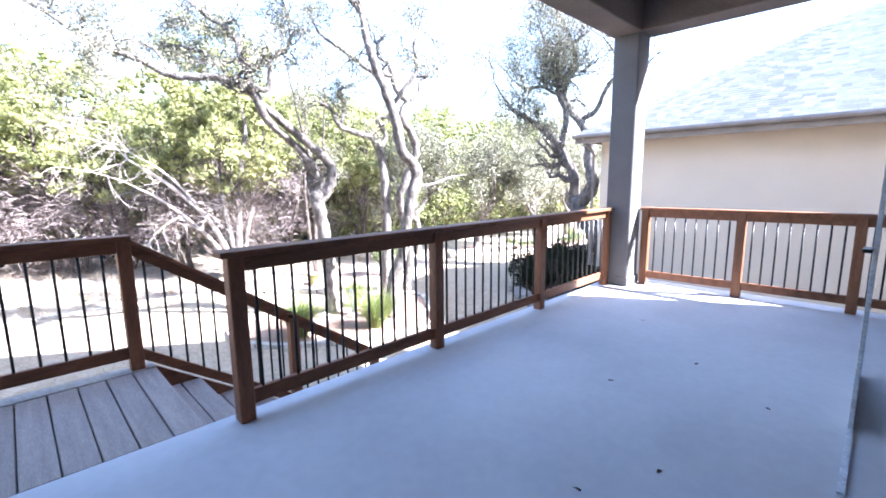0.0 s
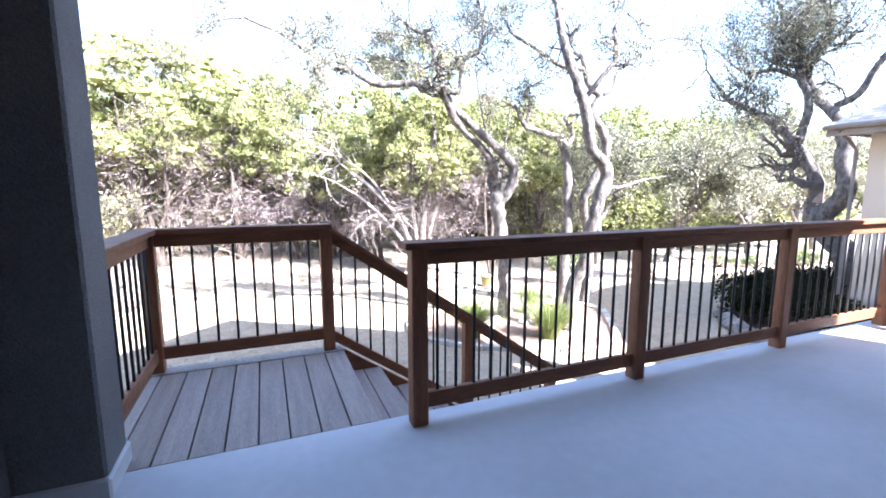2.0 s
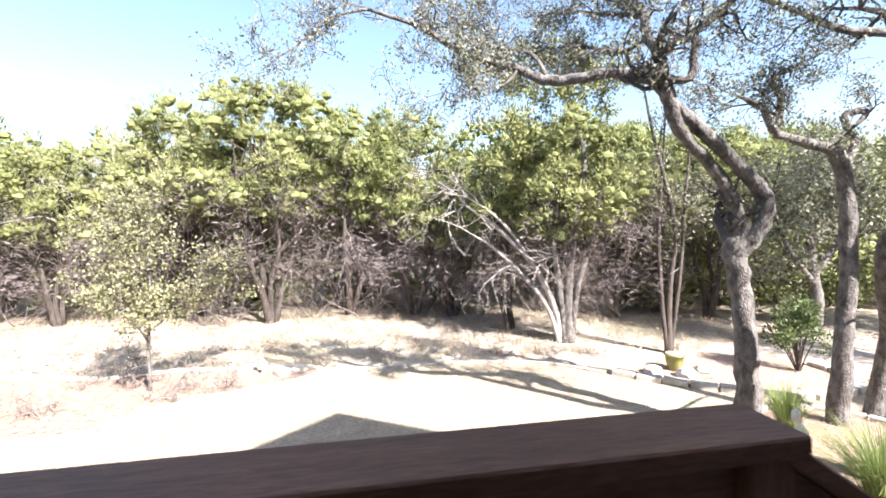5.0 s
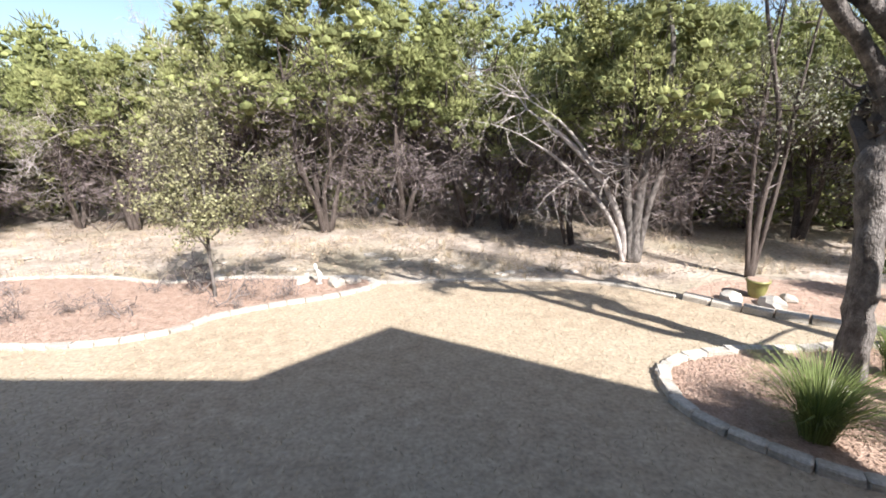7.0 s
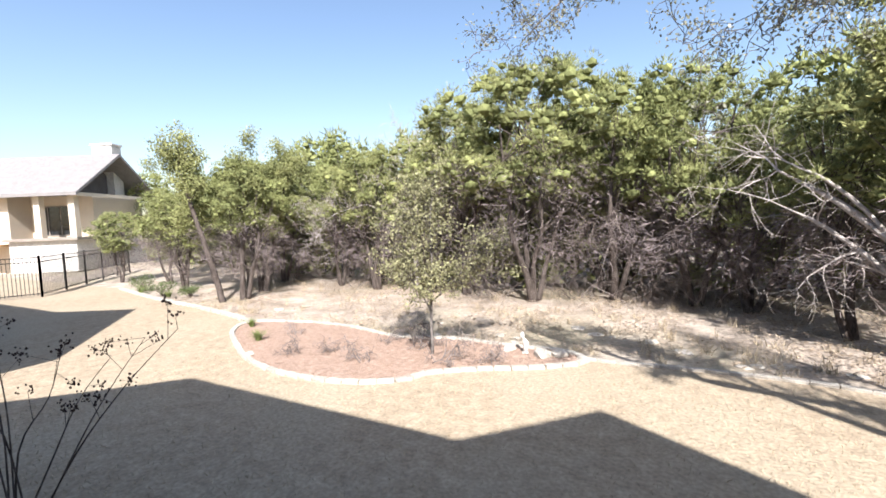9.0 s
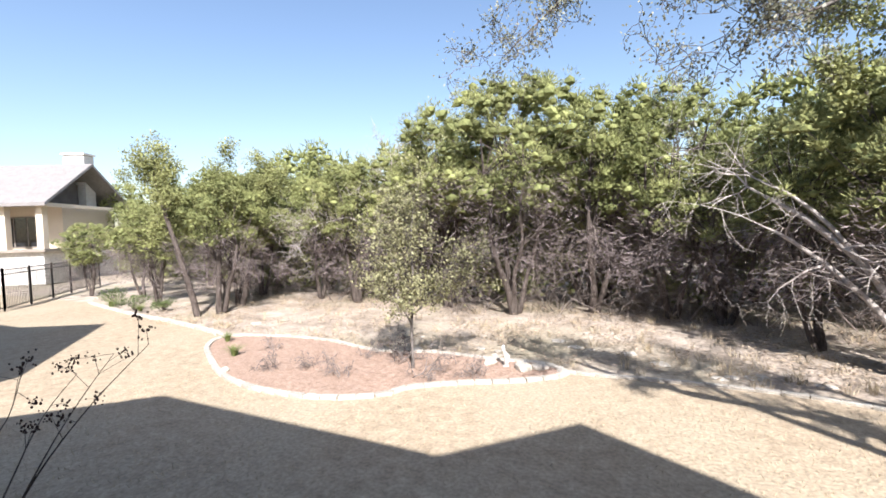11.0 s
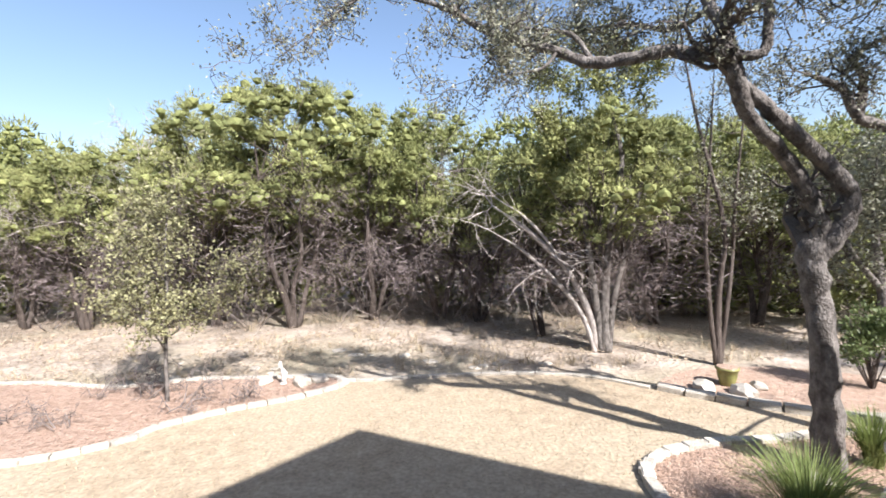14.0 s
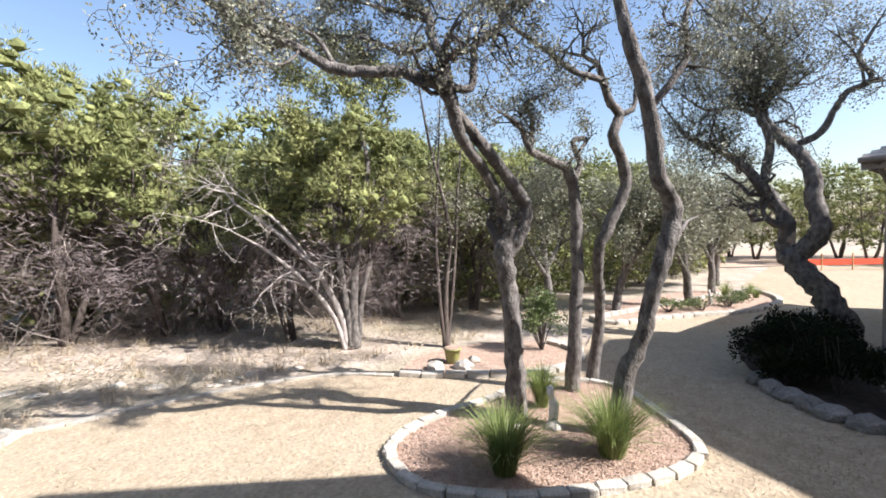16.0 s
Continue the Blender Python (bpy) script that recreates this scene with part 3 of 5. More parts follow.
def oak(name, base, stems, label, seed, twigs=1.0, leaf=0.055, clump=12, reach=1.0, depth=2, up=0.2, mat=None, bark=None, leafy="small grey-green leaves", spread=0.2, thick=0.034, crook=0.65):
    """A tree from stems: points, radii, where twigs begin along it, and how dense they are."""
    rng = random.Random(seed)
    ob = thing(name, label, "tree", at=base)
    b = Vector(base)
    fine, leaves = Soup(), Soup()
    first = True
    for pts, radii, start, density in stems:
        wood = Soup()
        p, r = sized_tube(wood, [Vector(q) - b for q in pts], radii, rng, 12 if radii[0] > 0.06 else 7)
        hang("trunk" if first else "limb", wood, bark or BARK, ob, "rough grey bark" if first else "", True)
        first = False
        for k in range(int(len(p) * start), len(p)):
            if rng.random() < density * twigs:
                along = (p[min(k + 1, len(p) - 1)] - p[max(k - 1, 0)]).normalized()
                nd = (along * 0.5 + rand_way(rng) * 1.0 + Vector((0, 0, 0.35))).normalized()
                grow(fine, leaves, p[k], nd, reach * rng.uniform(0.6, 1.25), min(r[k] * 0.55, thick), depth, rng, leaf, clump=clump, up=up, spread=spread, crook=crook)
        end = (p[-1] - p[-3]).normalized()
        grow(fine, leaves, p[-1], end, reach * 1.3, r[-1] * 0.9, depth, rng, leaf, clump=clump, up=up, spread=spread, crook=crook)
    hang("twigwork", fine, bark or TWIG_OAK, ob)["kind"] = "stuff"
    if leaves.v:
        hang("crown", leaves, mat or OAK_LEAF, ob, leafy)
    return ob


def juniper(name, seed, height, radius, label, stems=3, clumps=46, mat=None, bare=0.46, dead=7, lean=0.0, sprays=300, grey=30, size_leaf=1.0):
    """An Ashe juniper: several stems, dead grey lower twigs and a crown of many leafy clumps."""
    rng = random.Random(seed)
    ob = thing(name, label, "tree")
    wood, twigs, leaves, inner = Soup(), Soup(), Soup(), Soup()
    tops = []
    for s in range(stems):
        a = 2 * math.pi * (s + rng.random() * 0.6) / stems
        out = radius * rng.uniform(0.15, 0.5)
        tip = Vector((math.cos(a) * out + lean, math.sin(a) * out, height * rng.uniform(0.72, 0.9)))
        pts = [Vector((math.cos(a) * 0.06, math.sin(a) * 0.06, -0.1))]
        for i in range(1, 6):
            t = i / 5
            pts.append(tip * t + rand_way(rng) * 0.022 * height + Vector((math.cos(a), math.sin(a), 0)) * 0.3 * math.sin(t * 3.1))
        r0 = 0.03 + 0.010 * height * rng.uniform(0.7, 1.25)
        stem = Soup()
        sized_tube(stem, pts, [r0 * 1.3] + [r0 * (1 - 0.8 * i / 5) for i in range(1, 6)], rng, 7, 3)
        hang("stem", stem, BARK_CEDAR, ob, "shaggy grey-brown bark", True)
        tops.append(pts)
    for c in range(clumps):
        t = bare + (1 - bare) * (c + rng.random()) / clumps
        f = (t - bare) / (1 - bare)
        prof = min(1.0, 0.55 + f * 1.6) * (1 - max(0.0, f - 0.5) / 0.62) ** 0.55 if f < 1.0 else 0.1
        a = c * 2.399 + rng.uniform(-0.5, 0.5)
        rr = radius * prof * rng.uniform(0.35, 1.02)
        centre = Vector((math.cos(a) * rr + lean * t, math.sin(a) * rr, height * t * 0.95))
        src = rng.choice(tops)[rng.choice((2, 3, 4))]
        if src.z < centre.z + 0.3:
            mid = (src + centre) / 2 + rand_way(rng) * 0.15
            wood.tube([src, mid, centre], [0.022, 0.016, 0.006], 4)
        size = radius * rng.uniform(0.20, 0.34)
        flatness = rng.uniform(0.38, 0.65)
        lobes = []
        for _ in range(7):
            way = rand_way(rng)
            if way.z < -0.1:
                way.z = -way.z
            o = way * size * rng.uniform(0.55, 1.0)
            o.z *= flatness
            lobes.append((centre + o, way, size * rng.uniform(0.32, 0.5)))
        # opaque cores in the darker green stand in for shade deep in the crown
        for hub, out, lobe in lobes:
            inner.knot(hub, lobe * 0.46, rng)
        for _ in range(sprays):
            hub, out, lobe = rng.choice(lobes)
            way = (rand_way(rng) + out * 0.4 + Vector((0, 0, 0.3))).normalized()
            w = (way + rand_way(rng) * 0.45 + Vector((0, 0, 0.35))).normalized()
            sd = w.cross(rand_way(rng))
            sd = sd.normalized() if sd.length > 1e-3 else w.orthogonal().normalized()
            leaves.leaf(hub + way * lobe * rng.uniform(0.5, 0.85), w, sd, size_leaf * rng.uniform(0.07, 0.17), size_leaf * rng.uniform(0.016, 0.032))
    old = Soup()
    for _ in range(grey):
        a, t = rng.random() * 2 * math.pi, rng.uniform(0.2, 0.6)
        rr = radius * rng.random() ** 0.6
        centre = Vector((math.cos(a) * rr, math.sin(a) * rr, height * t))
        size = radius * rng.uniform(0.2, 0.36)
        droop = Vector((math.cos(a), math.sin(a), rng.uniform(-0.5, 0.5)))
        for _ in range(115):
            o = rand_way(rng) * size * rng.random() ** 0.5
            w = (droop + rand_way(rng) * 0.75).normalized()
            sd = w.cross(rand_way(rng))
            sd = sd.normalized() if sd.length > 1e-4 else w.orthogonal().normalized()
            old.leaf(centre + o, w, sd, rng.uniform(0.12, 0.34), rng.uniform(0.009, 0.022))
    if old.v:
        hang("dead_spraywork", old, DEAD_SPRAY, ob, "mauve-grey mass of fine dead twigs")["kind"] = "stuff"
    for _ in range(dead):
        src = rng.choice(tops)
        q = src[1].lerp(src[3], rng.random())
        a = rng.random() * 2 * math.pi
        w = Vector((math.cos(a), math.sin(a), rng.uniform(-0.5, 0.4)))
        grow(twigs, None, q, w, radius * rng.uniform(0.5, 0.95), 0.014, 2, rng, 0, crook=0.4, up=-0.04, n=3, thin=0.02, fork=0.5)
    hang("limbwork", wood, BARK_CEDAR, ob)["kind"] = "stuff"
    if twigs.v:
        hang("dead_twigwork", twigs, TWIG, ob, "bare grey dead twigs")["kind"] = "stuff"
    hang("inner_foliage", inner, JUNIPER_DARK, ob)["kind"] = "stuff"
    hang("crown", leaves, mat or JUNIPER, ob, "olive-green scaly foliage")
    return ob


# control points of the oaks in the stone-edged bed and beyond
OAK_L = "gnarled live oak with grey bark and sparse leaves in the bed"
oak("live_oak", (4.35, 8.45, G), [
    ([(4.36, 8.45, G - 0.1), (4.29, 8.43, -0.51), (4.2, 8.42, 0.36), (4.11, 8.4, 0.85), (4.07, 8.4, 1.11)], [0.165, 0.13, 0.122, 0.122, 0.125], 2.0, 0),
    ([(4.07, 8.4, 0.95), (4.13, 8.36, 1.36), (3.82, 8.25, 1.86), (3.43, 8.1, 2.18), (3.1, 7.98, 2.4), (2.95, 7.9, 2.59), (2.86, 7.85, 2.81), (2.78, 7.8, 2.99)], [0.10, 0.095, 0.075, 0.07, 0.068, 0.075, 0.072, 0.066], 2.0, 0),
    ([(4.11, 8.4, 0.95), (4.33, 8.3, 1.3), (4.36, 8.25, 1.62), (4.17, 8.2, 1.85), (3.79, 8.1, 2.11), (3.42, 8.0, 2.36), (3.16, 7.95, 2.55), (2.9, 7.88, 2.72)], [0.105, 0.10, 0.095, 0.085, 0.078, 0.072, 0.066, 0.05], 2.0, 0),
    ([(2.79, 7.8, 2.94), (2.6, 7.85, 2.93), (2.37, 8.0, 3.03), (2.06, 8.15, 3.03), (1.74, 8.35, 3.06), (1.41, 8.5, 3.24), (0.95, 8.6, 3.42), (0.63, 8.7, 3.59), (0.42, 8.75, 3.75), (0.14, 8.8, 3.9), (-0.36, 8.9, 4.1)],
     [0.075, 0.065, 0.06, 0.062, 0.06, 0.05, 0.044, 0.04, 0.034, 0.028, 0.02], 0.4, 0.5),
    ([(-0.36, 8.9, 4.1), (-0.74, 8.9, 4.01), (-1.11, 8.8, 3.68), (-1.42, 8.7, 3.4)], [0.02, 0.016, 0.012, 0.005], 0.3, 0.75),
    ([(0.95, 8.6, 3.42), (0.78, 8.5, 3.26), (0.61, 8.4, 3.05)], [0.02, 0.014, 0.006], 0.3, 0.7),
    ([(1.41, 8.5, 3.24), (1.2, 8.3, 3.0), (0.84, 8.2, 2.9)], [0.02, 0.014, 0.006], 0.3, 0.7),
    ([(1.74, 8.35, 3.06), (1.6, 8.6, 3.47), (1.15, 8.8, 3.63), (0.74, 9.0, 3.92)], [0.03, 0.024, 0.018, 0.008], 0.3, 0.7),
    ([(2.76, 7.8, 2.91), (2.77, 7.85, 3.17), (2.7, 7.95, 3.42), (2.68, 8.0, 3.66), (2.58, 8.1, 3.86), (2.37, 8.3, 4.02), (2.08, 8.4, 4.25)], [0.075, 0.065, 0.055, 0.05, 0.045, 0.036, 0.02], 0.45, 0.6),
    ([(2.81, 7.8, 2.91), (3.02, 7.7, 2.89), (3.07, 7.7, 3.18), (3.1, 7.7, 3.38), (3.35, 7.6, 3.58), (3.42, 7.6, 3.87), (3.34, 7.6, 4.24)], [0.05, 0.045, 0.042, 0.04, 0.036, 0.03, 0.018], 0.5, 0.6),
    ([(2.7, 7.95, 3.4), (2.48, 8.2, 3.32), (2.24, 8.5, 3.52), (1.95, 8.8, 3.63), (1.69, 9.0, 3.61)], [0.03, 0.026, 0.022, 0.016, 0.008], 0.35, 0.65),
    ([(2.7, 8.0, 3.64), (2.49, 8.4, 3.87), (2.2, 8.7, 4.02), (1.83, 9.0, 4.12)], [0.026, 0.022, 0.018, 0.008], 0.3, 0.7),
], OAK_L, 11, twigs=0.75, clump=4, leaf=0.04, depth=2, reach=0.6, crook=0.9, spread=0.11, thick=0.018, up=0.1)
oak("live_oak", (5.76, 8.65, G), [
    ([(5.76, 8.65, G - 0.1), (5.8, 8.6, -0.1), (5.79, 8.55, 1.11), (5.59, 8.5, 2.16), (5.27, 8.5, 2.34), (4.73, 8.5, 2.48), (4.53, 8.5, 2.81), (4.17, 8.5, 2.96)], [0.135, 0.10, 0.10, 0.085, 0.06, 0.055, 0.04, 0.015], 0.72, 0.5),
    ([(5.61, 8.5, 2.05), (5.8, 8.5, 2.37), (5.58, 8.45, 2.69), (5.84, 8.4, 2.74), (5.65, 8.4, 2.54)], [0.055, 0.05, 0.045, 0.04, 0.02], 0.6, 0.2),
    ([(4.73, 8.5, 2.48), (4.86, 8.6, 2.98), (4.74, 8.6, 3.19), (5.22, 8.6, 3.45)], [0.045, 0.04, 0.03, 0.012], 0.5, 0.6),
], OAK_L, 12, twigs=0.75, clump=4, leaf=0.04, reach=0.6, crook=0.9, spread=0.11, thick=0.018)
oak("live_oak", (6.43, 8.8, G), [
    ([(6.43, 8.8, G - 0.1), (6.44, 8.6, -0.18), (5.98, 8.3, 0.92), (6.07, 8.15, 1.37), (6.26, 8.0, 1.99), (6.1, 7.95, 2.41), (5.82, 7.9, 2.71), (5.95, 7.9, 3.02), (5.72, 7.9, 3.21), (5.64, 7.95, 3.52)],
     [0.12, 0.085, 0.08, 0.085, 0.085, 0.08, 0.075, 0.075, 0.06, 0.055], 2.0, 0),
    ([(5.64, 7.95, 3.5), (5.15, 8.1, 3.6), (4.77, 8.3, 3.91), (4.4, 8.5, 4.19), (4.28, 8.7, 4.54)], [0.05, 0.045, 0.036, 0.028, 0.012], 0.3, 0.65),
    ([(5.91, 7.9, 3.0), (6.18, 7.8, 3.15), (6.3, 7.8, 3.51), (6.9, 7.7, 3.93)], [0.05, 0.04, 0.032, 0.012], 0.5, 0.65),
], OAK_L, 13, twigs=0.75, clump=4, leaf=0.04, depth=2, reach=0.75, crook=0.9, spread=0.12, thick=0.018)
oak("live_oak", (5.04, 7.3, G), [
    ([(5.04, 7.32, G - 0.1), (5.02, 7.2, -0.67), (5.14, 7.0, 0.0), (5.16, 6.85, 0.66), (5.21, 6.75, 1.08), (5.28, 6.7, 1.55), (4.97, 6.7, 1.94), (4.83, 6.7, 2.5), (4.61, 6.7, 3.03), (4.44, 6.75, 3.44), (4.36, 6.8, 3.86), (4.36, 6.9, 4.33), (4.5, 7.0, 4.9)],
     [0.15, 0.115, 0.10, 0.095, 0.105, 0.105, 0.09, 0.085, 0.08, 0.07, 0.06, 0.05, 0.02], 0.8, 0.5),
    ([(5.22, 6.72, 1.27), (5.75, 6.85, 1.3), (6.4, 7.1, 1.42), (7.1, 7.3, 1.5)], [0.035, 0.03, 0.022, 0.008], 0.6, 0.25),
    ([(4.83, 6.7, 2.72), (4.95, 6.55, 2.95), (5.2, 6.5, 3.3), (5.15, 6.5, 3.7), (5.45, 6.5, 4.1)], [0.045, 0.04, 0.036, 0.03, 0.012], 0.35, 0.65),
    ([(4.4, 6.8, 4.0), (4.0, 7.0, 4.5), (3.5, 7.2, 4.9), (2.9, 7.4, 5.3)], [0.045, 0.04, 0.03, 0.012], 0.25, 0.7),
    ([(4.5, 7.0, 4.8), (5.1, 7.2, 5.2), (5.9, 7.3, 5.4)], [0.04, 0.03, 0.012], 0.2, 0.75),
], OAK_L, 14, twigs=0.75, clump=4, leaf=0.04, reach=0.8, crook=0.9, spread=0.12, thick=0.018)
oak("live_oak", (12.4, 6.85, G), [
    ([(12.42, 6.8, G - 0.1), (12.3, 6.99, -0.55), (12.2, 7.36, 0.06), (12.2, 7.78, 0.61), (12.2, 7.89, 0.93)], [0.34, 0.27, 0.25, 0.24, 0.2], 2.0, 0),
    ([(12.2, 7.76, 0.6), (12.2, 7.26, 1.16), (12.2, 7.37, 1.93), (12.2, 7.45, 2.55), (12.2, 7.73, 3.07), (12.2, 8.03, 3.38), (12.2, 8.37, 3.93), (12.2, 8.31, 4.35), (12.2, 7.97, 4.8), (12.2, 8.16, 5.5), (12.2, 8.57, 6.18)],
     [0.2, 0.19, 0.165, 0.145, 0.13, 0.12, 0.11, 0.10, 0.08, 0.06, 0.03], 0.5, 0.6),
    ([(12.2, 7.89, 0.86), (12.2, 7.95, 1.58), (12.0, 8.28, 2.25), (11.8, 8.58, 2.7), (11.6, 8.96, 3.11), (11.3, 9.61, 3.54), (11.1, 9.93, 4.08)], [0.16, 0.14, 0.12, 0.10, 0.085, 0.065, 0.03], 0.5, 0.6),
    ([(12.0, 8.26, 2.32), (12.1, 8.19, 3.29), (12.0, 8.35, 3.86), (11.9, 8.52, 4.52), (11.7, 8.68, 5.25), (11.6, 8.86, 5.89)], [0.10, 0.09, 0.085, 0.07, 0.05, 0.025], 0.4, 0.7),
    ([(12.2, 7.81, 3.11), (12.3, 7.34, 3.33), (12.3, 7.06, 3.83), (12.4, 6.89, 4.13), (12.4, 6.54, 4.28), (12.4, 6.74, 4.8), (12.4, 6.62, 5.1), (12.4, 6.42, 5.47)], [0.085, 0.075, 0.065, 0.06, 0.055, 0.045, 0.04, 0.02], 0.5, 0.6),
    ([(12.0, 8.35, 3.86), (11.7, 8.77, 4.16), (11.4, 9.26, 4.17), (11.2, 9.7, 4.59)], [0.06, 0.05, 0.04, 0.015], 0.3, 0.7),
], "large spreading live oak with a leaning dark trunk beyond the hedge", 15, clump=6, reach=1.35, leaf=0.055, depth=2, spread=0.22, thick=0.035, twigs=0.85, crook=0.9)

JUN_L = "bushy Ashe juniper with olive-green crown and bare grey lower twigs"
KINDS = [
    juniper("juniper_tree", 21, 7.2, 2.7, JUN_L, 4, 82),
    juniper("juniper_tree", 22, 6.2, 2.2, JUN_L, 3, 56),
    juniper("juniper_tree", 23, 5.6, 2.0, JUN_L, 3, 44, JUNIPER_DARK),
    juniper("juniper_tree", 24, 6.6, 1.9, JUN_L, 2, 42, JUNIPER_DARK, bare=0.5),
    juniper("juniper_tree", 25, 4.6, 1.8, JUN_L, 4, 36, JUNIPER, bare=0.5, dead=10, grey=34),
    juniper("juniper_tree", 26, 6.8, 2.4, "dark juniper in the depth of the woodland", 3, 40, JUNIPER_DARK, bare=0.2, dead=0, grey=10, sprays=70, size_leaf=2.4),
    juniper("juniper_tree", 27, 6.0, 2.2, "juniper with dense foliage deep in the woodland", 2, 36, JUNIPER, bare=0.15, dead=0, grey=10, sprays=70, size_leaf=2.4),
    juniper("juniper_thicket", 28, 3.4, 2.3, "low dark juniper thicket closing the woodland", 3, 42, JUNIPER_DARK, bare=0.04, dead=0, grey=12, sprays=42, size_leaf=2.9),
]
USED = set()


def plant(k, x, y, scale=1.0, turn=0.0, stretch=1.0):
    ob = KINDS[k]
    m = pose(x, y, G - 0.04, 0, 0, turn)
    if k in USED:
        ob = copy_thing(ob, m)
    else:
        USED.add(k)
        ob.matrix_basis = m
    ob.scale = (scale, scale, scale * stretch)
    return ob


for k, x, y, size, turn in (
        (0, -4.2, 17.4, 1.03, 20), (1, -6.8, 17.9, 1.1, 75), (1, -10.9, 18.0, 0.92, 140), (2, -13.2, 18.4, 0.95, 10), (3, -1.9, 18.2, 1.05, 200),
        (2, 0.3, 18.0, 1.18, 80), (3, 2.9, 15.1, 0.78, 10), (4, -2.4, 19.8, 1.1, 10), (4, 1.5, 17.4, 1.0, 120), (1, -15.5, 16.1, 0.86, 33),
        (2, -17.0, 18.6, 0.95, 250), (0, -20.2, 20.5, 0.8, 100), (3, -14.5, 14.6, 0.8, 300), (4, -8.7, 18.9, 1.15, 60), (2, -23.4, 20.5, 0.9, 11),
        (1, -26.5, 19.5, 0.8, 190), (3, 6.6, 16.4, 0.9, 60), (1, 9.0, 15.6, 0.92, 222), (2, 11.6, 17.0, 1.0, 15), (4, 7.9, 18.4, 1.1, 90), (2, 4.9, 17.8, 1.12, 160), (1, -19.8, 15.4, 0.72, 20), (3, -23.0, 16.6, 0.74, 70), (1, -26.5, 16.0, 0.62, 310)):
    plant(k, x, y, size, turn)
rng = random.Random(5)
for i in range(44):
    x = -36 + 66 * i / 43 + rng.uniform(-0.6, 0.6)
    y = 21.8 + rng.uniform(-0.8, 1.8) + max(0, -16 - x) * 0.25
    plant(rng.choice((5, 6, 5)), x, y, rng.uniform(0.9, 1.14), rng.uniform(0, 360))
for i in range(14):
    x = -42 + 76 * i / 13 + rng.uniform(-1, 1)
    plant(rng.choice((5, 6)), x, 27 + rng.uniform(-1.5, 3), rng.uniform(0.95, 1.2), rng.uniform(0, 360))
for i in range(16):
    a = radians(58 + 33 * i / 15)
    d = rng.uniform(40, 50)
    plant(rng.choice((5, 6)), d * math.sin(a), 3.8 + d * math.cos(a), rng.uniform(0.9, 1.15), rng.uniform(0, 360))
for i in range(26):
    x = -38 + 70 * i / 25 + rng.uniform(-0.6, 0.6)
    y = 20.6 + rng.uniform(-0.4, 0.8) + max(0, -16 - x) * 0.25
    plant(7, x, y, rng.uniform(0.85, 1.15), rng.uniform(0, 360))
for k, x, y, size, turn in (
        (5, 9.6, 19.4, 0.95, 10), (6, 12.6, 18.6, 0.9, 80), (7, 11.2, 16.8, 0.8, 20), (7, 13.8, 16.6, 0.75, 140), (5, 15.5, 18.2, 0.9, 200), (7, 16.6, 16.0, 0.7, 50),
        (6, 18.8, 17.6, 0.9, 20), (7, 19.8, 16.4, 0.7, 90), (5, 22.0, 18.6, 0.9, 140), (6, 25.5, 18.0, 0.9, 240), (7, 24.0, 17.0, 0.8, 30), (5, 29.0, 19.5, 0.9, 10),
        (7, 8.6, 17.2, 0.85, 220), (1, 4.05, 13.85, 0.9, 70), (7, 28.0, 18.0, 0.8, 40)):
    plant(k, x, y, size, turn)


# ---- brush, dead wood and single trees at the edge of the woodland ----
def brush(seed, radius, height, stems, name="dead_brush", label="tangle of bare grey-brown dead twigs under the junipers"):
    rng = random.Random(seed)
    s = Soup()
    for _ in range(stems):
        a = rng.random() * 2 * math.pi
        q = Vector((math.cos(a), math.sin(a), 0)) * radius * 0.5 * rng.random()
        w = Vector((math.cos(a) * 0.7, math.sin(a) * 0.7, rng.uniform(0.35, 1.0)))
        grow(s, None, q, w, height * rng.uniform(0.6, 1.1), 0.014, 3, rng, 0, crook=0.42, up=0.0, n=3, thin=0.02, fork=0.35)
    return tagged(new(name, s.mesh(name, TWIG)), label, "dead brush")


brushes = [brush(31, 1.3, 1.7, 6), brush(32, 1.2, 1.4, 6)]
spots = [(-5.6, 16.4), (-3.0, 16.8), (-1.2, 16.9), (0.6, 16.4), (-7.6, 17.0), (-0.2, 17.9), (2.2, 16.2), (-9.5, 17.4), (-12.2, 17.0), (4.4, 16.2), (6.0, 15.2), (-16.2, 17.2), (8.6, 17.4)]
rng = random.Random(6)
for i, (x, y) in enumerate(spots):
    m = pose(x, y + 1.2, G - 0.05, 0, 0, rng.uniform(0, 360))
    ob = brushes[i] if i < 2 else copy_thing(brushes[i % 2], m)
    if i < 2:
        ob.matrix_basis = m
    ob.scale = (1, 1, rng.uniform(0.85, 1.25))

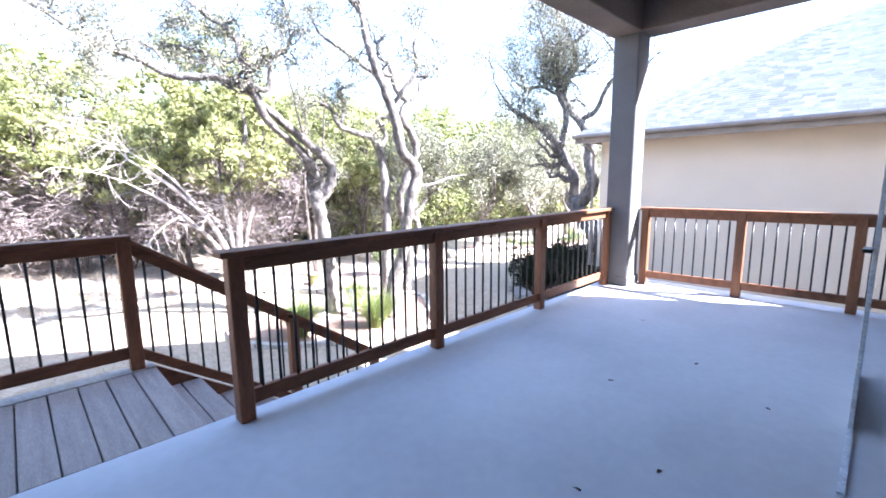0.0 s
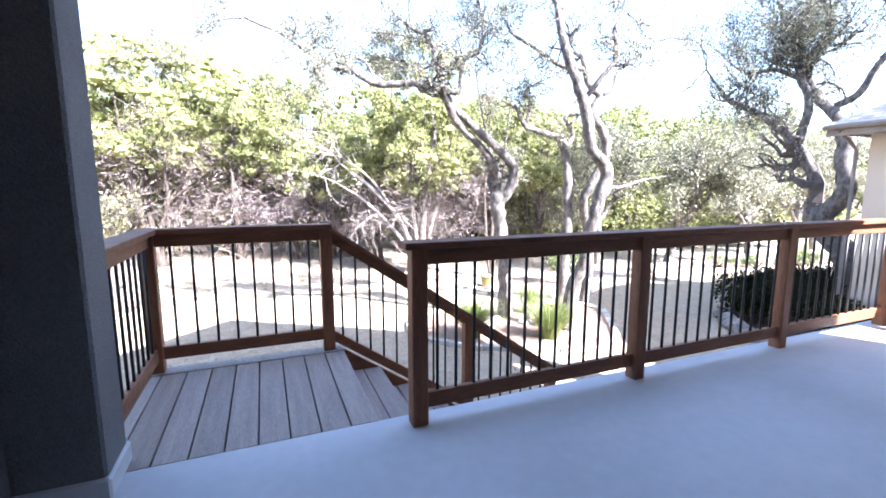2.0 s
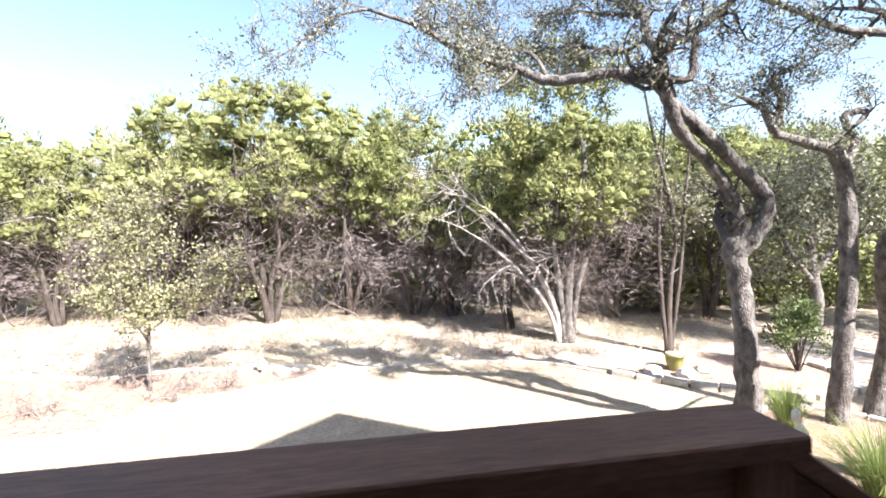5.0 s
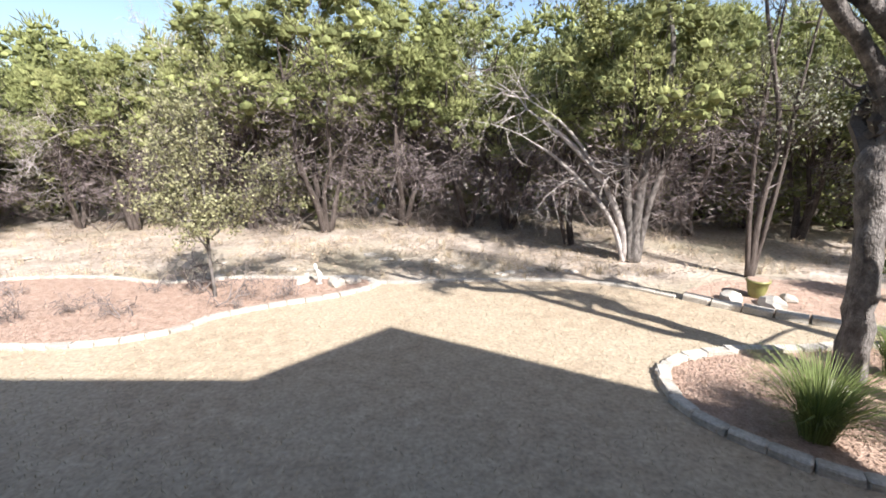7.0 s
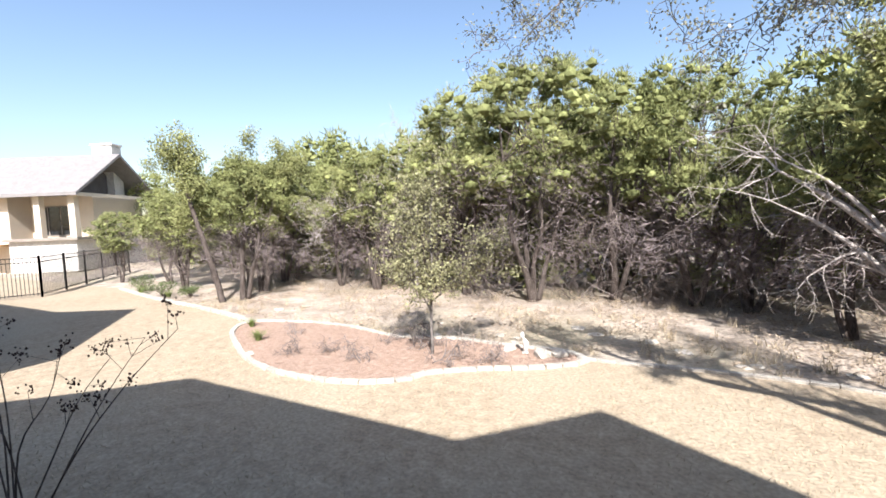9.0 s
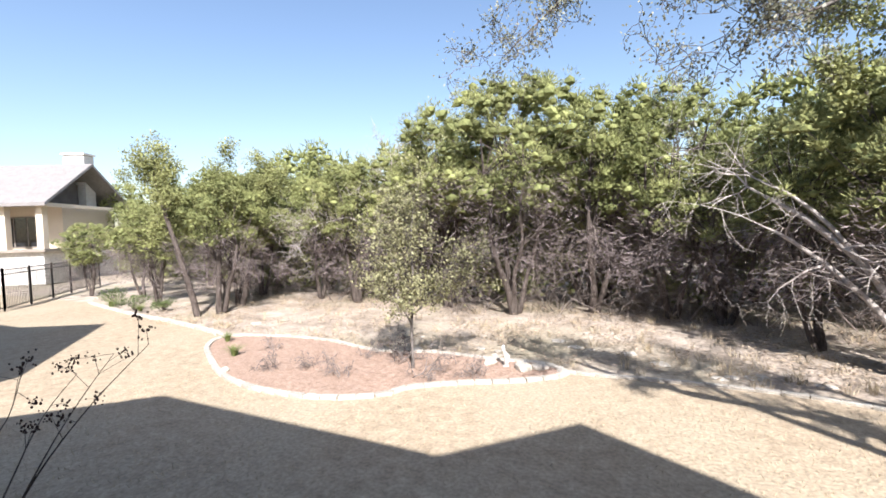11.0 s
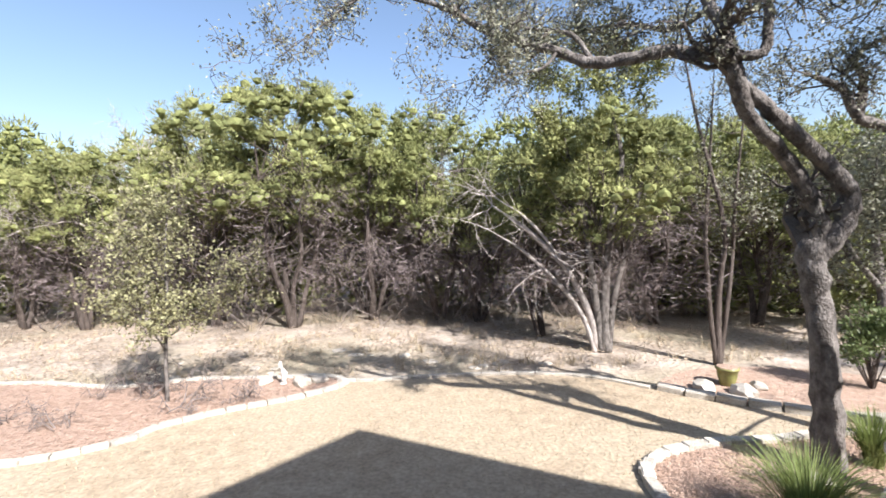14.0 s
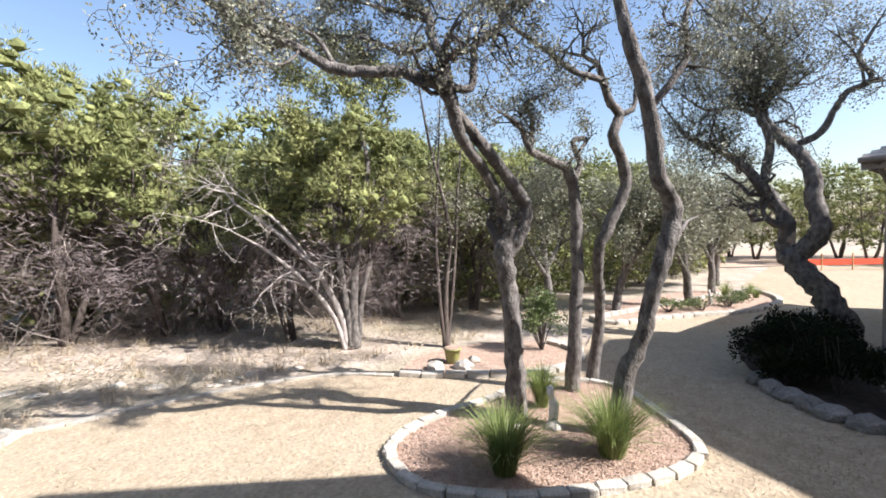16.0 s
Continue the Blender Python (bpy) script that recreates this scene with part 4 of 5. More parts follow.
oak("leaning_tree", (3.9, 13.5, G), [
    ([(3.9, 13.5, G - 0.1), (3.92, 13.5, -0.1), (4.0, 13.48, 0.84), (4.13, 13.42, 2.0), (4.28, 13.36, 3.0), (4.0, 13.5, 4.4)], [0.13, 0.10, 0.085, 0.07, 0.05, 0.02], 0.45, 0.5),
    ([(3.85, 13.5, G - 0.1), (3.72, 13.55, -0.1), (3.6, 13.6, 0.9), (3.5, 13.7, 2.0), (3.2, 13.8, 3.2), (3.1, 13.9, 4.2)], [0.10, 0.08, 0.065, 0.05, 0.04, 0.02], 0.45, 0.5),
    ([(3.98, 13.5, G - 0.1), (4.15, 13.5, -0.1), (4.5, 13.5, 1.2), (4.8, 13.5, 2.6), (4.9, 13.5, 3.8)], [0.08, 0.065, 0.05, 0.04, 0.02], 0.5, 0.5),
], "multi-stemmed tree with pale grey stems and dark green leaves", 41, clump=16, leaf=0.085, reach=0.8, mat=JUNIPER, spread=0.2, twigs=0.4, bark=BARK)
oak("dead_tree", (3.75, 13.55, G), [
    ([(3.75, 13.55, G - 0.1), (3.6, 13.6, -0.5), (3.15, 13.8, 0.47), (2.48, 14.05, 1.26), (1.83, 14.3, 1.8)], [0.09, 0.075, 0.065, 0.055, 0.03], 0.5, 0.35),
    ([(3.7, 13.5, G - 0.1), (3.45, 13.6, -0.6), (2.9, 13.7, 0.2), (2.2, 13.9, 0.9), (1.7, 14.0, 1.25)], [0.06, 0.055, 0.045, 0.035, 0.015], 0.4, 0.35),
    ([(3.3, 13.7, 0.2), (2.7, 13.9, 1.2), (2.2, 14.0, 1.75), (1.95, 14.1, 1.95)], [0.04, 0.035, 0.03, 0.02], 0.5, 0.3),
], "bleached dead trunk leaning over with bare broken twigs", 42, mat=OAK_LEAF, bark=DEADWOOD, clump=0, reach=1.1, up=-0.02, crook=0.35, twigs=0.7)
oak("slender_tree", (5.7, 12.3, G), [
    ([(5.7, 12.3, G - 0.1), (5.72, 12.3, 0.1), (5.8, 12.25, 1.4), (5.45, 12.5, 3.4), (5.2, 12.6, 5.0)], [0.07, 0.055, 0.045, 0.03, 0.012], 0.35, 0.45),
    ([(5.74, 12.3, G - 0.1), (5.95, 12.25, 0.6), (6.0, 12.2, 2.0), (6.2, 12.2, 3.8)], [0.05, 0.04, 0.03, 0.012], 0.4, 0.45),
    ([(5.66, 12.3, G - 0.1), (5.5, 12.35, 0.9), (5.6, 12.4, 2.4), (5.7, 12.4, 4.2)], [0.05, 0.04, 0.03, 0.012], 0.4, 0.45),
], "slender bare tree with many thin upright stems", 43, bark=BARK_CEDAR, clump=2, leaf=0.06, reach=0.9, up=0.5, crook=0.4)
oak("young_oak", (-4.45, 11.25, G), [
    ([(-4.45, 11.25, G - 0.05), (-4.44, 11.25, -0.5), (-4.4, 11.28, 0.4), (-4.42, 11.3, 1.1), (-4.35, 11.3, 1.75)], [0.035, 0.03, 0.024, 0.016, 0.008], 0.28, 0.95),
    ([(-4.44, 11.25, -0.4), (-4.75, 11.1, 0.1), (-5.0, 11.0, 0.7)], [0.018, 0.014, 0.006], 0.2, 0.85),
    ([(-4.44, 11.25, -0.3), (-4.1, 11.4, 0.0), (-3.75, 11.6, 0.45)], [0.018, 0.014, 0.006], 0.2, 0.85),
], "young oak sapling with yellow-green leaves in the mulch bed", 44, clump=3, leaf=0.062, reach=0.75, twigs=0.8, mat=YOUNG_LEAF, leafy="yellow-green leaves", depth=2, spread=0.13)
oak("bare_tree", (-9.6, 18.9, G), [
    ([(-9.6, 18.9, G - 0.1), (-9.6, 18.9, 0.5), (-9.4, 18.8, 1.6), (-9.7, 18.6, 2.5), (-9.6, 18.6, 3.2)], [0.1, 0.085, 0.07, 0.05, 0.02], 0.4, 0.7),
    ([(-9.5, 18.85, 1.2), (-10.2, 18.3, 1.5), (-10.9, 17.7, 2.0), (-11.4, 17.2, 1.9)], [0.06, 0.05, 0.035, 0.015], 0.4, 0.4),
    ([(-9.5, 18.85, 1.6), (-8.8, 18.3, 2.4), (-8.4, 18.0, 3.2)], [0.05, 0.04, 0.015], 0.3, 0.6),
], "leafless pale grey tree among the junipers", 45, bark=DEADWOOD, clump=0, reach=1.5, depth=3, twigs=0.45)
for i, (x, y, dx, dy) in enumerate(((-14.8, 13.85, -0.35, -0.4), (-14.45, 14.4, -0.1, 0.2), (-15.3, 16.1, 0.5, 0.3))):
    oak("leaning_juniper", (x, y, G), [
        ([(x, y, G - 0.1), (x + dx * 0.4, y + dy * 0.4, -0.4), (x + dx, y + dy, 1.0), (x + dx * 1.6, y + dy * 1.6, 2.4), (x + dx * 2, y + dy * 2, 3.4)], [0.12, 0.10, 0.085, 0.06, 0.02], 0.5, 0.7),
    ], "leaning juniper trunk with a light green crown at the lawn edge", 46 + i, clump=20, leaf=0.085, reach=0.8, mat=JUNIPER, bark=BARK_CEDAR, spread=0.3, leafy="olive-green scaly foliage")
for i, (x, y, h) in enumerate(((15.2, 11.6, 3.4), (18.9, 12.6, 3.6), (12.6, 12.6, 3.2), (21.5, 13.6, 4.0), (10.3, 13.4, 3.6))):
    rr = random.Random(60 + i)
    lx, ly = rr.uniform(-0.7, 0.7), rr.uniform(-0.5, 0.5)
    oak("small_oak", (x, y, G), [
        ([(x, y, G - 0.1), (x + lx * 0.5, y, -0.4), (x + lx, y + ly, 0.6), (x + lx * 0.6, y + ly * 2, h * 0.5)], [0.15, 0.12, 0.10, 0.04], 0.5, 0.6),
        ([(x + lx * 0.8, y + ly * 0.5, 0.1), (x + lx + 0.7, y + ly, 0.9), (x + lx + 0.9, y + ly - 0.3, h * 0.55)], [0.09, 0.07, 0.03], 0.4, 0.6),
        ([(x + lx * 0.6, y, -0.2), (x + lx - 0.6, y + ly, 0.7), (x + lx - 1.0, y + ly, h * 0.45)], [0.08, 0.06, 0.03], 0.4, 0.6),
    ], "small crooked pale-barked oak in the far bed", 50 + i, clump=6, leaf=0.10, reach=1.1, spread=0.3)


def shrub(name, at, radius, height, seed, mat, label, leaf=0.06, count=2600):
    rng = random.Random(seed)
    ob = thing(name, label, "shrub", at=at)
    wood, leaves = Soup(), Soup()
    for _ in range(14):
        a = rng.random() * 2 * math.pi
        tip = Vector((math.cos(a) * radius * rng.uniform(0.2, 0.85), math.sin(a) * radius * rng.uniform(0.2, 0.85), height * rng.uniform(0.5, 0.95)))
        p, r = smooth_path([Vector((0, 0, -0.05)), tip * 0.45 + rand_way(rng) * 0.06, tip], [0.014, 0.01, 0.004], 3)
        wood.tube(p, r, 4)
    lumps = [(Vector((rng.uniform(-0.65, 0.65) * radius, rng.uniform(-0.65, 0.65) * radius, height * rng.uniform(0.35, 0.8))), radius * rng.uniform(0.25, 0.45)) for _ in range(13)]
    for _ in range(count):
        c, s = rng.choice(lumps)
        w = rand_way(rng)
        o = w * s * rng.random() ** 0.4
        o.z *= height / radius * 0.6 if height < radius else 1.0
        p = c + o
        if p.z < 0.03:
            continue
        d = (w + rand_way(rng) * 0.8 + Vector((0, 0, 0.4))).normalized()
        sd = d.cross(rand_way(rng))
        sd = sd.normalized() if sd.length > 1e-4 else d.orthogonal().normalized()
        leaves.leaf(p, d, sd, leaf * rng.uniform(0.7, 1.3), leaf * 0.5)
    hang("stem", wood, BARK_CEDAR, ob)
    hang("foliage", leaves, mat, ob)
    return ob


shrub("shrub", (7.2, 10.7, G), 0.55, 1.6, 71, SHRUB_LEAF, "leafy green evergreen shrub under the oaks", 0.07, 2600)
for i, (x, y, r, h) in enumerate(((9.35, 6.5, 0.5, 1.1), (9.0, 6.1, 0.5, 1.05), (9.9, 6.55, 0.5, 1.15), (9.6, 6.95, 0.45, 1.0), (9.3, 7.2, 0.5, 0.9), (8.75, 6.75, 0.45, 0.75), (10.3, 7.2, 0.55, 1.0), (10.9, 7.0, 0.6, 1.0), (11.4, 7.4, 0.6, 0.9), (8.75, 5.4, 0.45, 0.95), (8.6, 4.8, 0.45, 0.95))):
    shrub("hedge_shrub", (x, y, G), r, h, 80 + i, SHADED_HEDGE_LEAF, "evergreen hedge shrub beside the neighbouring house, leaf colour darkened for shade", 0.06, 2600)
for i, (x, y, r, h) in enumerate(((13.6, 11.4, 0.6, 0.5), (14.6, 10.9, 0.55, 0.45), (16.0, 10.7, 0.6, 0.5), (17.0, 10.9, 0.5, 0.5), (-19.0, 14.0, 0.7, 0.6), (-21.5, 14.6, 0.7, 0.8), (-17.4, 14.2, 0.5, 0.45))):
    shrub("low_shrub", (x, y, G), r, h, 90 + i, SHRUB_LEAF, "low grey-green shrub in a garden bed", 0.06, 900)


def grass_clump(at, radius, height, seed, blades=420, label="clump of arching green ornamental grass in the mulch"):
    rng = random.Random(seed)
    ob = thing("ornamental_grass", label, "ornamental grass", at=at)
    s = Soup()
    for _ in range(blades):
        a = rng.random() * 2 * math.pi
        way = Vector((math.cos(a), math.sin(a), 0))
        reach, h = radius * rng.uniform(0.15, 1.1), height * rng.uniform(0.6, 1.1)
        q = way * radius * 0.22 * rng.random()
        pts = [q + way * reach * t ** 1.8 + Vector((0, 0, h * (t - 0.28 * t ** 3 * (reach / radius)))) for t in (0, 0.33, 0.66, 1.0)]
        side = Vector((-way.y, way.x, 0)) + rand_way(rng) * 0.3
        s.blade(pts, rng.uniform(0.007, 0.013), side.normalized())
    hang("blades", s, BLADE, ob)["kind"] = "stuff"
    return ob


grass_clump((3.2, 7.42, G + 0.03), 0.62, 0.82, 101, 800)
grass_clump((4.48, 6.98, G + 0.03), 0.66, 0.82, 102, 800)
grass_clump((4.85, 8.45, G + 0.03), 0.42, 0.7, 103, 480)
for i, (x, y, r, h) in enumerate(((-10.2, 11.5, 0.25, 0.28), (-8.8, 10.6, 0.3, 0.3), (18.6, 10.9, 0.4, 0.5), (19.6, 11.5, 0.4, 0.5), (17.8, 11.6, 0.5, 0.8), (-18.2, 13.8, 0.35, 0.35), (-20.4, 13.9, 0.4, 0.5))):
    grass_clump((x, y, G + 0.02), r, h, 104 + i, 160, "small tuft of green grass in a garden bed")


# ---- stone edging and beds ----
def stone_mesh(seed, l, w, h):
    rng = random.Random(seed)
    bm = box(-l / 2, l / 2, -w / 2, w / 2, -0.04, h)
    bmesh.ops.bevel(bm, geom=list(bm.edges), offset=min(l, w, h) * 0.16, segments=1, affect="EDGES")
    for v in bm.verts:
        v.co += Vector((rng.uniform(-1, 1) * l * 0.035, rng.uniform(-1, 1) * w * 0.06, rng.uniform(-1, 1) * h * 0.06))
    return finish("edging_stone", bm, LIMESTONE)


def edging(name, outline, l, w, h, label, seed, closed=True):
    rng = random.Random(seed)
    ob = thing(name, label, "stone edging", kind="structure")
    shapes = [stone_mesh(seed * 10 + k, l * 0.96, w, h) for k in range(5)]
    pts = [Vector((x, y, 0)) for x, y in outline]
    if closed:
        pts.append(pts[0])
    run, k = 0.0, 0
    for a, b in zip(pts, pts[1:]):
        d = (b - a).length
        while run <= d and d > 0:
            p = a.lerp(b, run / d)
            st = new("edging_stone", rng.choice(shapes))
            st.parent = ob
            st.location = (p.x, p.y, G)
            st.rotation_euler = (0, 0, math.atan2(b.y - a.y, b.x - a.x) + rng.uniform(-0.06, 0.06))
            run += l
            k += 1
        run -= d
    return ob


RING = spline2([(2.34, 8.5), (2.3, 7.75), (2.85, 7.1), (3.43, 6.77), (4.02, 6.53), (4.75, 6.34), (5.38, 6.42), (5.78, 6.9), (6.1, 7.45), (6.45, 8.2), (6.1, 8.95), (5.2, 9.2), (4.3, 9.1), (3.5, 9.08), (2.75, 8.88)], 5, True)
BED = spline2([(-8.89, 10.1), (-10.3, 11.0), (-10.7, 11.9), (-9.23, 12.4), (-7.64, 12.45), (-5.87, 12.05), (-4.59, 12.35), (-3.24, 12.3), (-2.08, 12.3), (-1.62, 11.84), (-2.21, 11.27), (-3.19, 10.77), (-3.93, 10.26), (-4.25, 9.75), (-5.14, 9.32), (-6.43, 9.23), (-7.68, 9.5)], 5, True)
POTBED = spline2([(3.9, 11.1), (4.9, 10.2), (6.3, 9.5), (7.6, 10.0), (7.6, 11.4), (6.2, 12.0), (4.8, 11.9)], 5, True)
FARBED = spline2([(10.6, 11.5), (13.0, 10.75), (15.3, 9.9), (17.6, 9.9), (19.3, 10.6), (20.6, 12.3), (17, 13.6), (12.5, 13.2)], 5, True)
for nm, o, z in (("mulch_ring", RING, 0.022), ("mulch_bed", BED, 0.016), ("mulch_pot", POTBED, 0.012), ("mulch_far", FARBED, 0.012)):
    flat(o, G + z, nm, MULCH, "reddish-brown bark mulch in a stone-edged bed", "mulch bed")
# sheet of darkened mulch that deepens the shade round the hedge
flat(spline2([(9.3, 7.45), (8.5, 6.9), (8.0, 6.2), (7.75, 5.4), (7.9, 4.4), (11.9, 4.2), (12.2, 6.4), (14.5, 7.6), (14.3, 8.9), (11.5, 8.5), (10.2, 8.0)], 5, True), G + 0.012, "mulch_hedge", SHADED_MULCH, "mulch under the hedge shrubs, coloured dark for the shade there", "mulch bed")
edging("edging_ring", RING, 0.31, 0.135, 0.085, "pale limestone block edging round the oak bed", 7)
edging("edging_bed", BED, 0.30, 0.12, 0.06, "pale limestone edging round the sapling bed", 8)
edging("edging_lawn", [p for p in EDGE if -1.7 < p[0] < 3.9 and p[1] > 10.9], 0.34, 0.11, 0.045, "pale stone edging between lawn and woodland", 9, False)
edging("edging_left", [p for p in EDGE if -24 < p[0] < -10.6], 0.40, 0.16, 0.09, "pale stone edging along the lawn's far edge", 10, False)
edging("edging_pot", [p for p in POTBED if p[1] < 11.0], 0.42, 0.2, 0.10, "rough pale stones edging the potted bed", 11, False)
edging("edging_far", [p for p in FARBED if p[1] < 12.2], 0.40, 0.2, 0.12, "pale stone edging round the far bed", 12, False)


def rock(at, size, seed, label="rounded pale grey field rock", mat=None):
    rng = random.Random(seed)
    bm = bmesh.new()
    bmesh.ops.create_icosphere(bm, subdivisions=2, radius=1)
    for v in bm.verts:
        n = noise.noise(v.co * 1.3 + Vector((seed, 0, 0)))
        v.co = v.co * (1 + 0.35 * n)
        v.co = Vector((v.co.x * size[0], v.co.y * size[1], v.co.z * size[2]))
    ob = solo("rock", bm, mat or ROCK, label, "rock")
    ob.location = at
    ob.rotation_euler = (0, 0, rng.uniform(0, 6))
    return ob


for i, (x, y) in enumerate(((8.62, 7.05), (8.35, 6.75), (8.15, 6.45), (7.98, 6.15), (7.85, 5.85), (7.78, 5.5), (7.85, 5.1))):
    rock((x, y, G + 0.05), (0.24, 0.19, 0.15), 200 + i, "rounded field rock edging the shaded hedge bed")
for i, (x, y, s) in enumerate(((4.55, 10.95, 0.2), (5.0, 10.62, 0.24), (5.45, 10.9, 0.14), (-2.4, 11.9, 0.2), (-2.1, 12.0, 0.16), (-3.1, 12.0, 0.15), (-8.0, 9.75, 0.1), (3.7, 7.9, 0.16), (4.0, 8.2, 0.14), (4.45, 7.85, 0.13))):
    rock((x, y, G + 0.04), (s, s * 0.8, s * 0.6), 220 + i, "pale limestone rock lying in the mulch", LIMESTONE)
rng = random.Random(9)
for i in range(28):
    x, y = rng.uniform(-13, 3), rng.uniform(12.6, 15.5)
    s = rng.uniform(0.05, 0.16)
    rock((x, y, G - 0.02), (s * 1.3, s, s * 0.3), 260 + i, "flat pale limestone lying on the woodland floor", LIMESTONE)

# glazed pot with its saucer of rocks
pot = thing("flower_pot", "yellow-green glazed flower pot beside the slender tree", "flower pot", at=(5.05, 11.1, G + 0.01))
s = Soup()
s.tube([Vector((0, 0, z)) for z in (0.0, 0.02, 0.16, 0.27, 0.275, 0.31)], [0.10, 0.115, 0.15, 0.165, 0.185, 0.185], 20)
hang("body", s, POT, pot, smooth=True)
s = Soup()
s.tube([Vector((0, 0, 0.305)), Vector((0, 0, 0.318))], [0.165, 0.16], 16)
hang("soil", s, MULCH, pot)


def statue(at, height, seed, label):
    """A small pale garden figure as one plain shape."""
    s = Soup()
    k = height
    s.tube([Vector((0, 0, -0.02)), Vector((0, 0, 0.08 * k))], [0.16 * k, 0.14 * k], 14)
    s.tube([Vector((0, 0, 0.06 * k)), Vector((0.01, 0, 0.25 * k)), Vector((0.02, 0, 0.5 * k)), Vector((-0.02, 0, 0.68 * k))], [0.10 * k, 0.12 * k, 0.13 * k, 0.07 * k], 14)
    s.tube([Vector((-0.02, 0, 0.64 * k)), Vector((-0.05, 0, 0.8 * k)), Vector((-0.05, 0, 0.93 * k)), Vector((-0.04, 0, 1.0 * k))], [0.05 * k, 0.09 * k, 0.085 * k, 0.03 * k], 14)
    ob = new("garden_statue", s.mesh("garden_statue", PALE_STONE, True))
    ob.location = at
    return tagged(ob, label, "statue")


statue((4.55, 7.95, G + 0.02), 0.55, 1, "small pale cast-stone garden statue in the mulch")
statue((-2.75, 11.95, G + 0.01), 0.42, 2, "small pale stone garden figure at the bed's tip")
statue((16.0, 11.3, G + 0.01), 0.5, 3, "small tan garden figure in the far bed")

small = brush(33, 0.5, 0.45, 3, "dry_plant", "small leafless dry plant standing in the mulch")
for i, (x, y, k) in enumerate(((-5.3, 10.3, 1.0), (-6.4, 10.7, 0.8), (-7.4, 10.3, 0.9), (-4.2, 10.75, 1.3), (-4.9, 11.3, 1.4), (-8.2, 11.3, 0.8), (3.6, 8.4, 0.6), (-3.3, 11.4, 1.0), (-6.0, 11.6, 0.9))):
    m = pose(x, y, G, 0, 0, 70 * i)
    ob = copy_thing(small, m) if i else small
    if not i:
        ob.matrix_basis = m
    ob.scale = (k, k, k)

# ---- crape myrtle in front of the house ----
rng = random.Random(77)
myrtle = thing("crape_myrtle", "leafless crape myrtle with dark dry seed pods", "shrub", at=(-5.1, 5.2, G))
wood, pods = Soup(), Soup()
for i in range(9):
    a = rng.uniform(-0.9, 3.6)
    spread = rng.uniform(0.35, 1.35)
    tip = Vector((math.cos(a) * spread, math.sin(a) * spread, rng.uniform(1.45, 2.3))) if i else Vector((1.5, 0.65, 1.9))
    p, r = smooth_path([Vector((rng.uniform(-0.1, 0.1), rng.uniform(-0.1, 0.1), -0.05)), tip * 0.4 + rand_way(rng) * 0.1 + Vector((0, 0, 0.15)), tip * 0.75 + rand_way(rng) * 0.08, tip], [0.009, 0.007, 0.0045, 0.0025], 4)
    wood.tube(p, r, 5)
    for _ in range(5):
        q = p[rng.randrange(len(p) // 2, len(p))]
        e = q + (rand_way(rng) * 0.9 + Vector((0, 0, 0.6))).normalized() * rng.uniform(0.1, 0.35)
        wood.tube([q, e], [0.003, 0.002], 3)
        pods = Soup()
        for _ in range(14):
            c = e + rand_way(rng) * 0.085 * rng.random()
            rr = rng.uniform(0.006, 0.012)
            pods.tube([c - Vector((0, 0, rr)), c, c + Vector((0, 0, rr))], [rr * 0.5, rr, rr * 0.4], 5)
        hang("seed_cluster", pods, BUD, myrtle, "dark dry seed pods")
hang("stem", wood, BARK_CEDAR, myrtle)

# ---- neighbouring house on the porch's open side ----
house = thing("neighbour_house", "cream stucco house with a grey shingled hip roof", "house")
house.matrix_basis = Matrix.Translation((0.078, 0.022, 0.281)) @ Matrix.Scale(0.795, 4) @ HOUSE_TURN @ Matrix.Translation((12.35, 6.0, G))
EZ = 2.6 - G
part("wall", box(0.0, 13.0, -16.0, 0.0, -1.4, EZ - 0.1), CREAM, house, "cream stucco wall")
part("soffit", box(-0.55, 13.5, -16.5, 0.5, EZ - 0.12, EZ - 0.06), FASCIA, house)
part("fascia", box(-0.58, -0.55, -16.5, 0.53, EZ - 0.22, EZ + 0.02), FASCIA, house)
part("fascia", box(-0.55, 13.5, 0.5, 0.53, EZ - 0.16, EZ + 0.02), FASCIA, house)
s = Soup()
s.tube([Vector((-0.64, y, EZ - 0.03)) for y in (-16.5, 0.56)], [0.06, 0.06], 8)
hang("gutter", s, FASCIA, house, "taupe metal gutter")
s = Soup()
s.tube([Vector((-0.6, 0.3, EZ - 0.1)), Vector((-0.3, 0.25, EZ - 0.3)), Vector((-0.06, 0.2, EZ - 0.5)), Vector((-0.06, 0.2, -1.0))], [0.04] * 4, 8)
hang("downspout", s, FASCIA, house)
part("control_joint", box(-0.006, 0.002, -5.4, -5.385, 0.2, EZ - 0.2), CREAM, house)
PITCH = 0.6
rise = 0.135
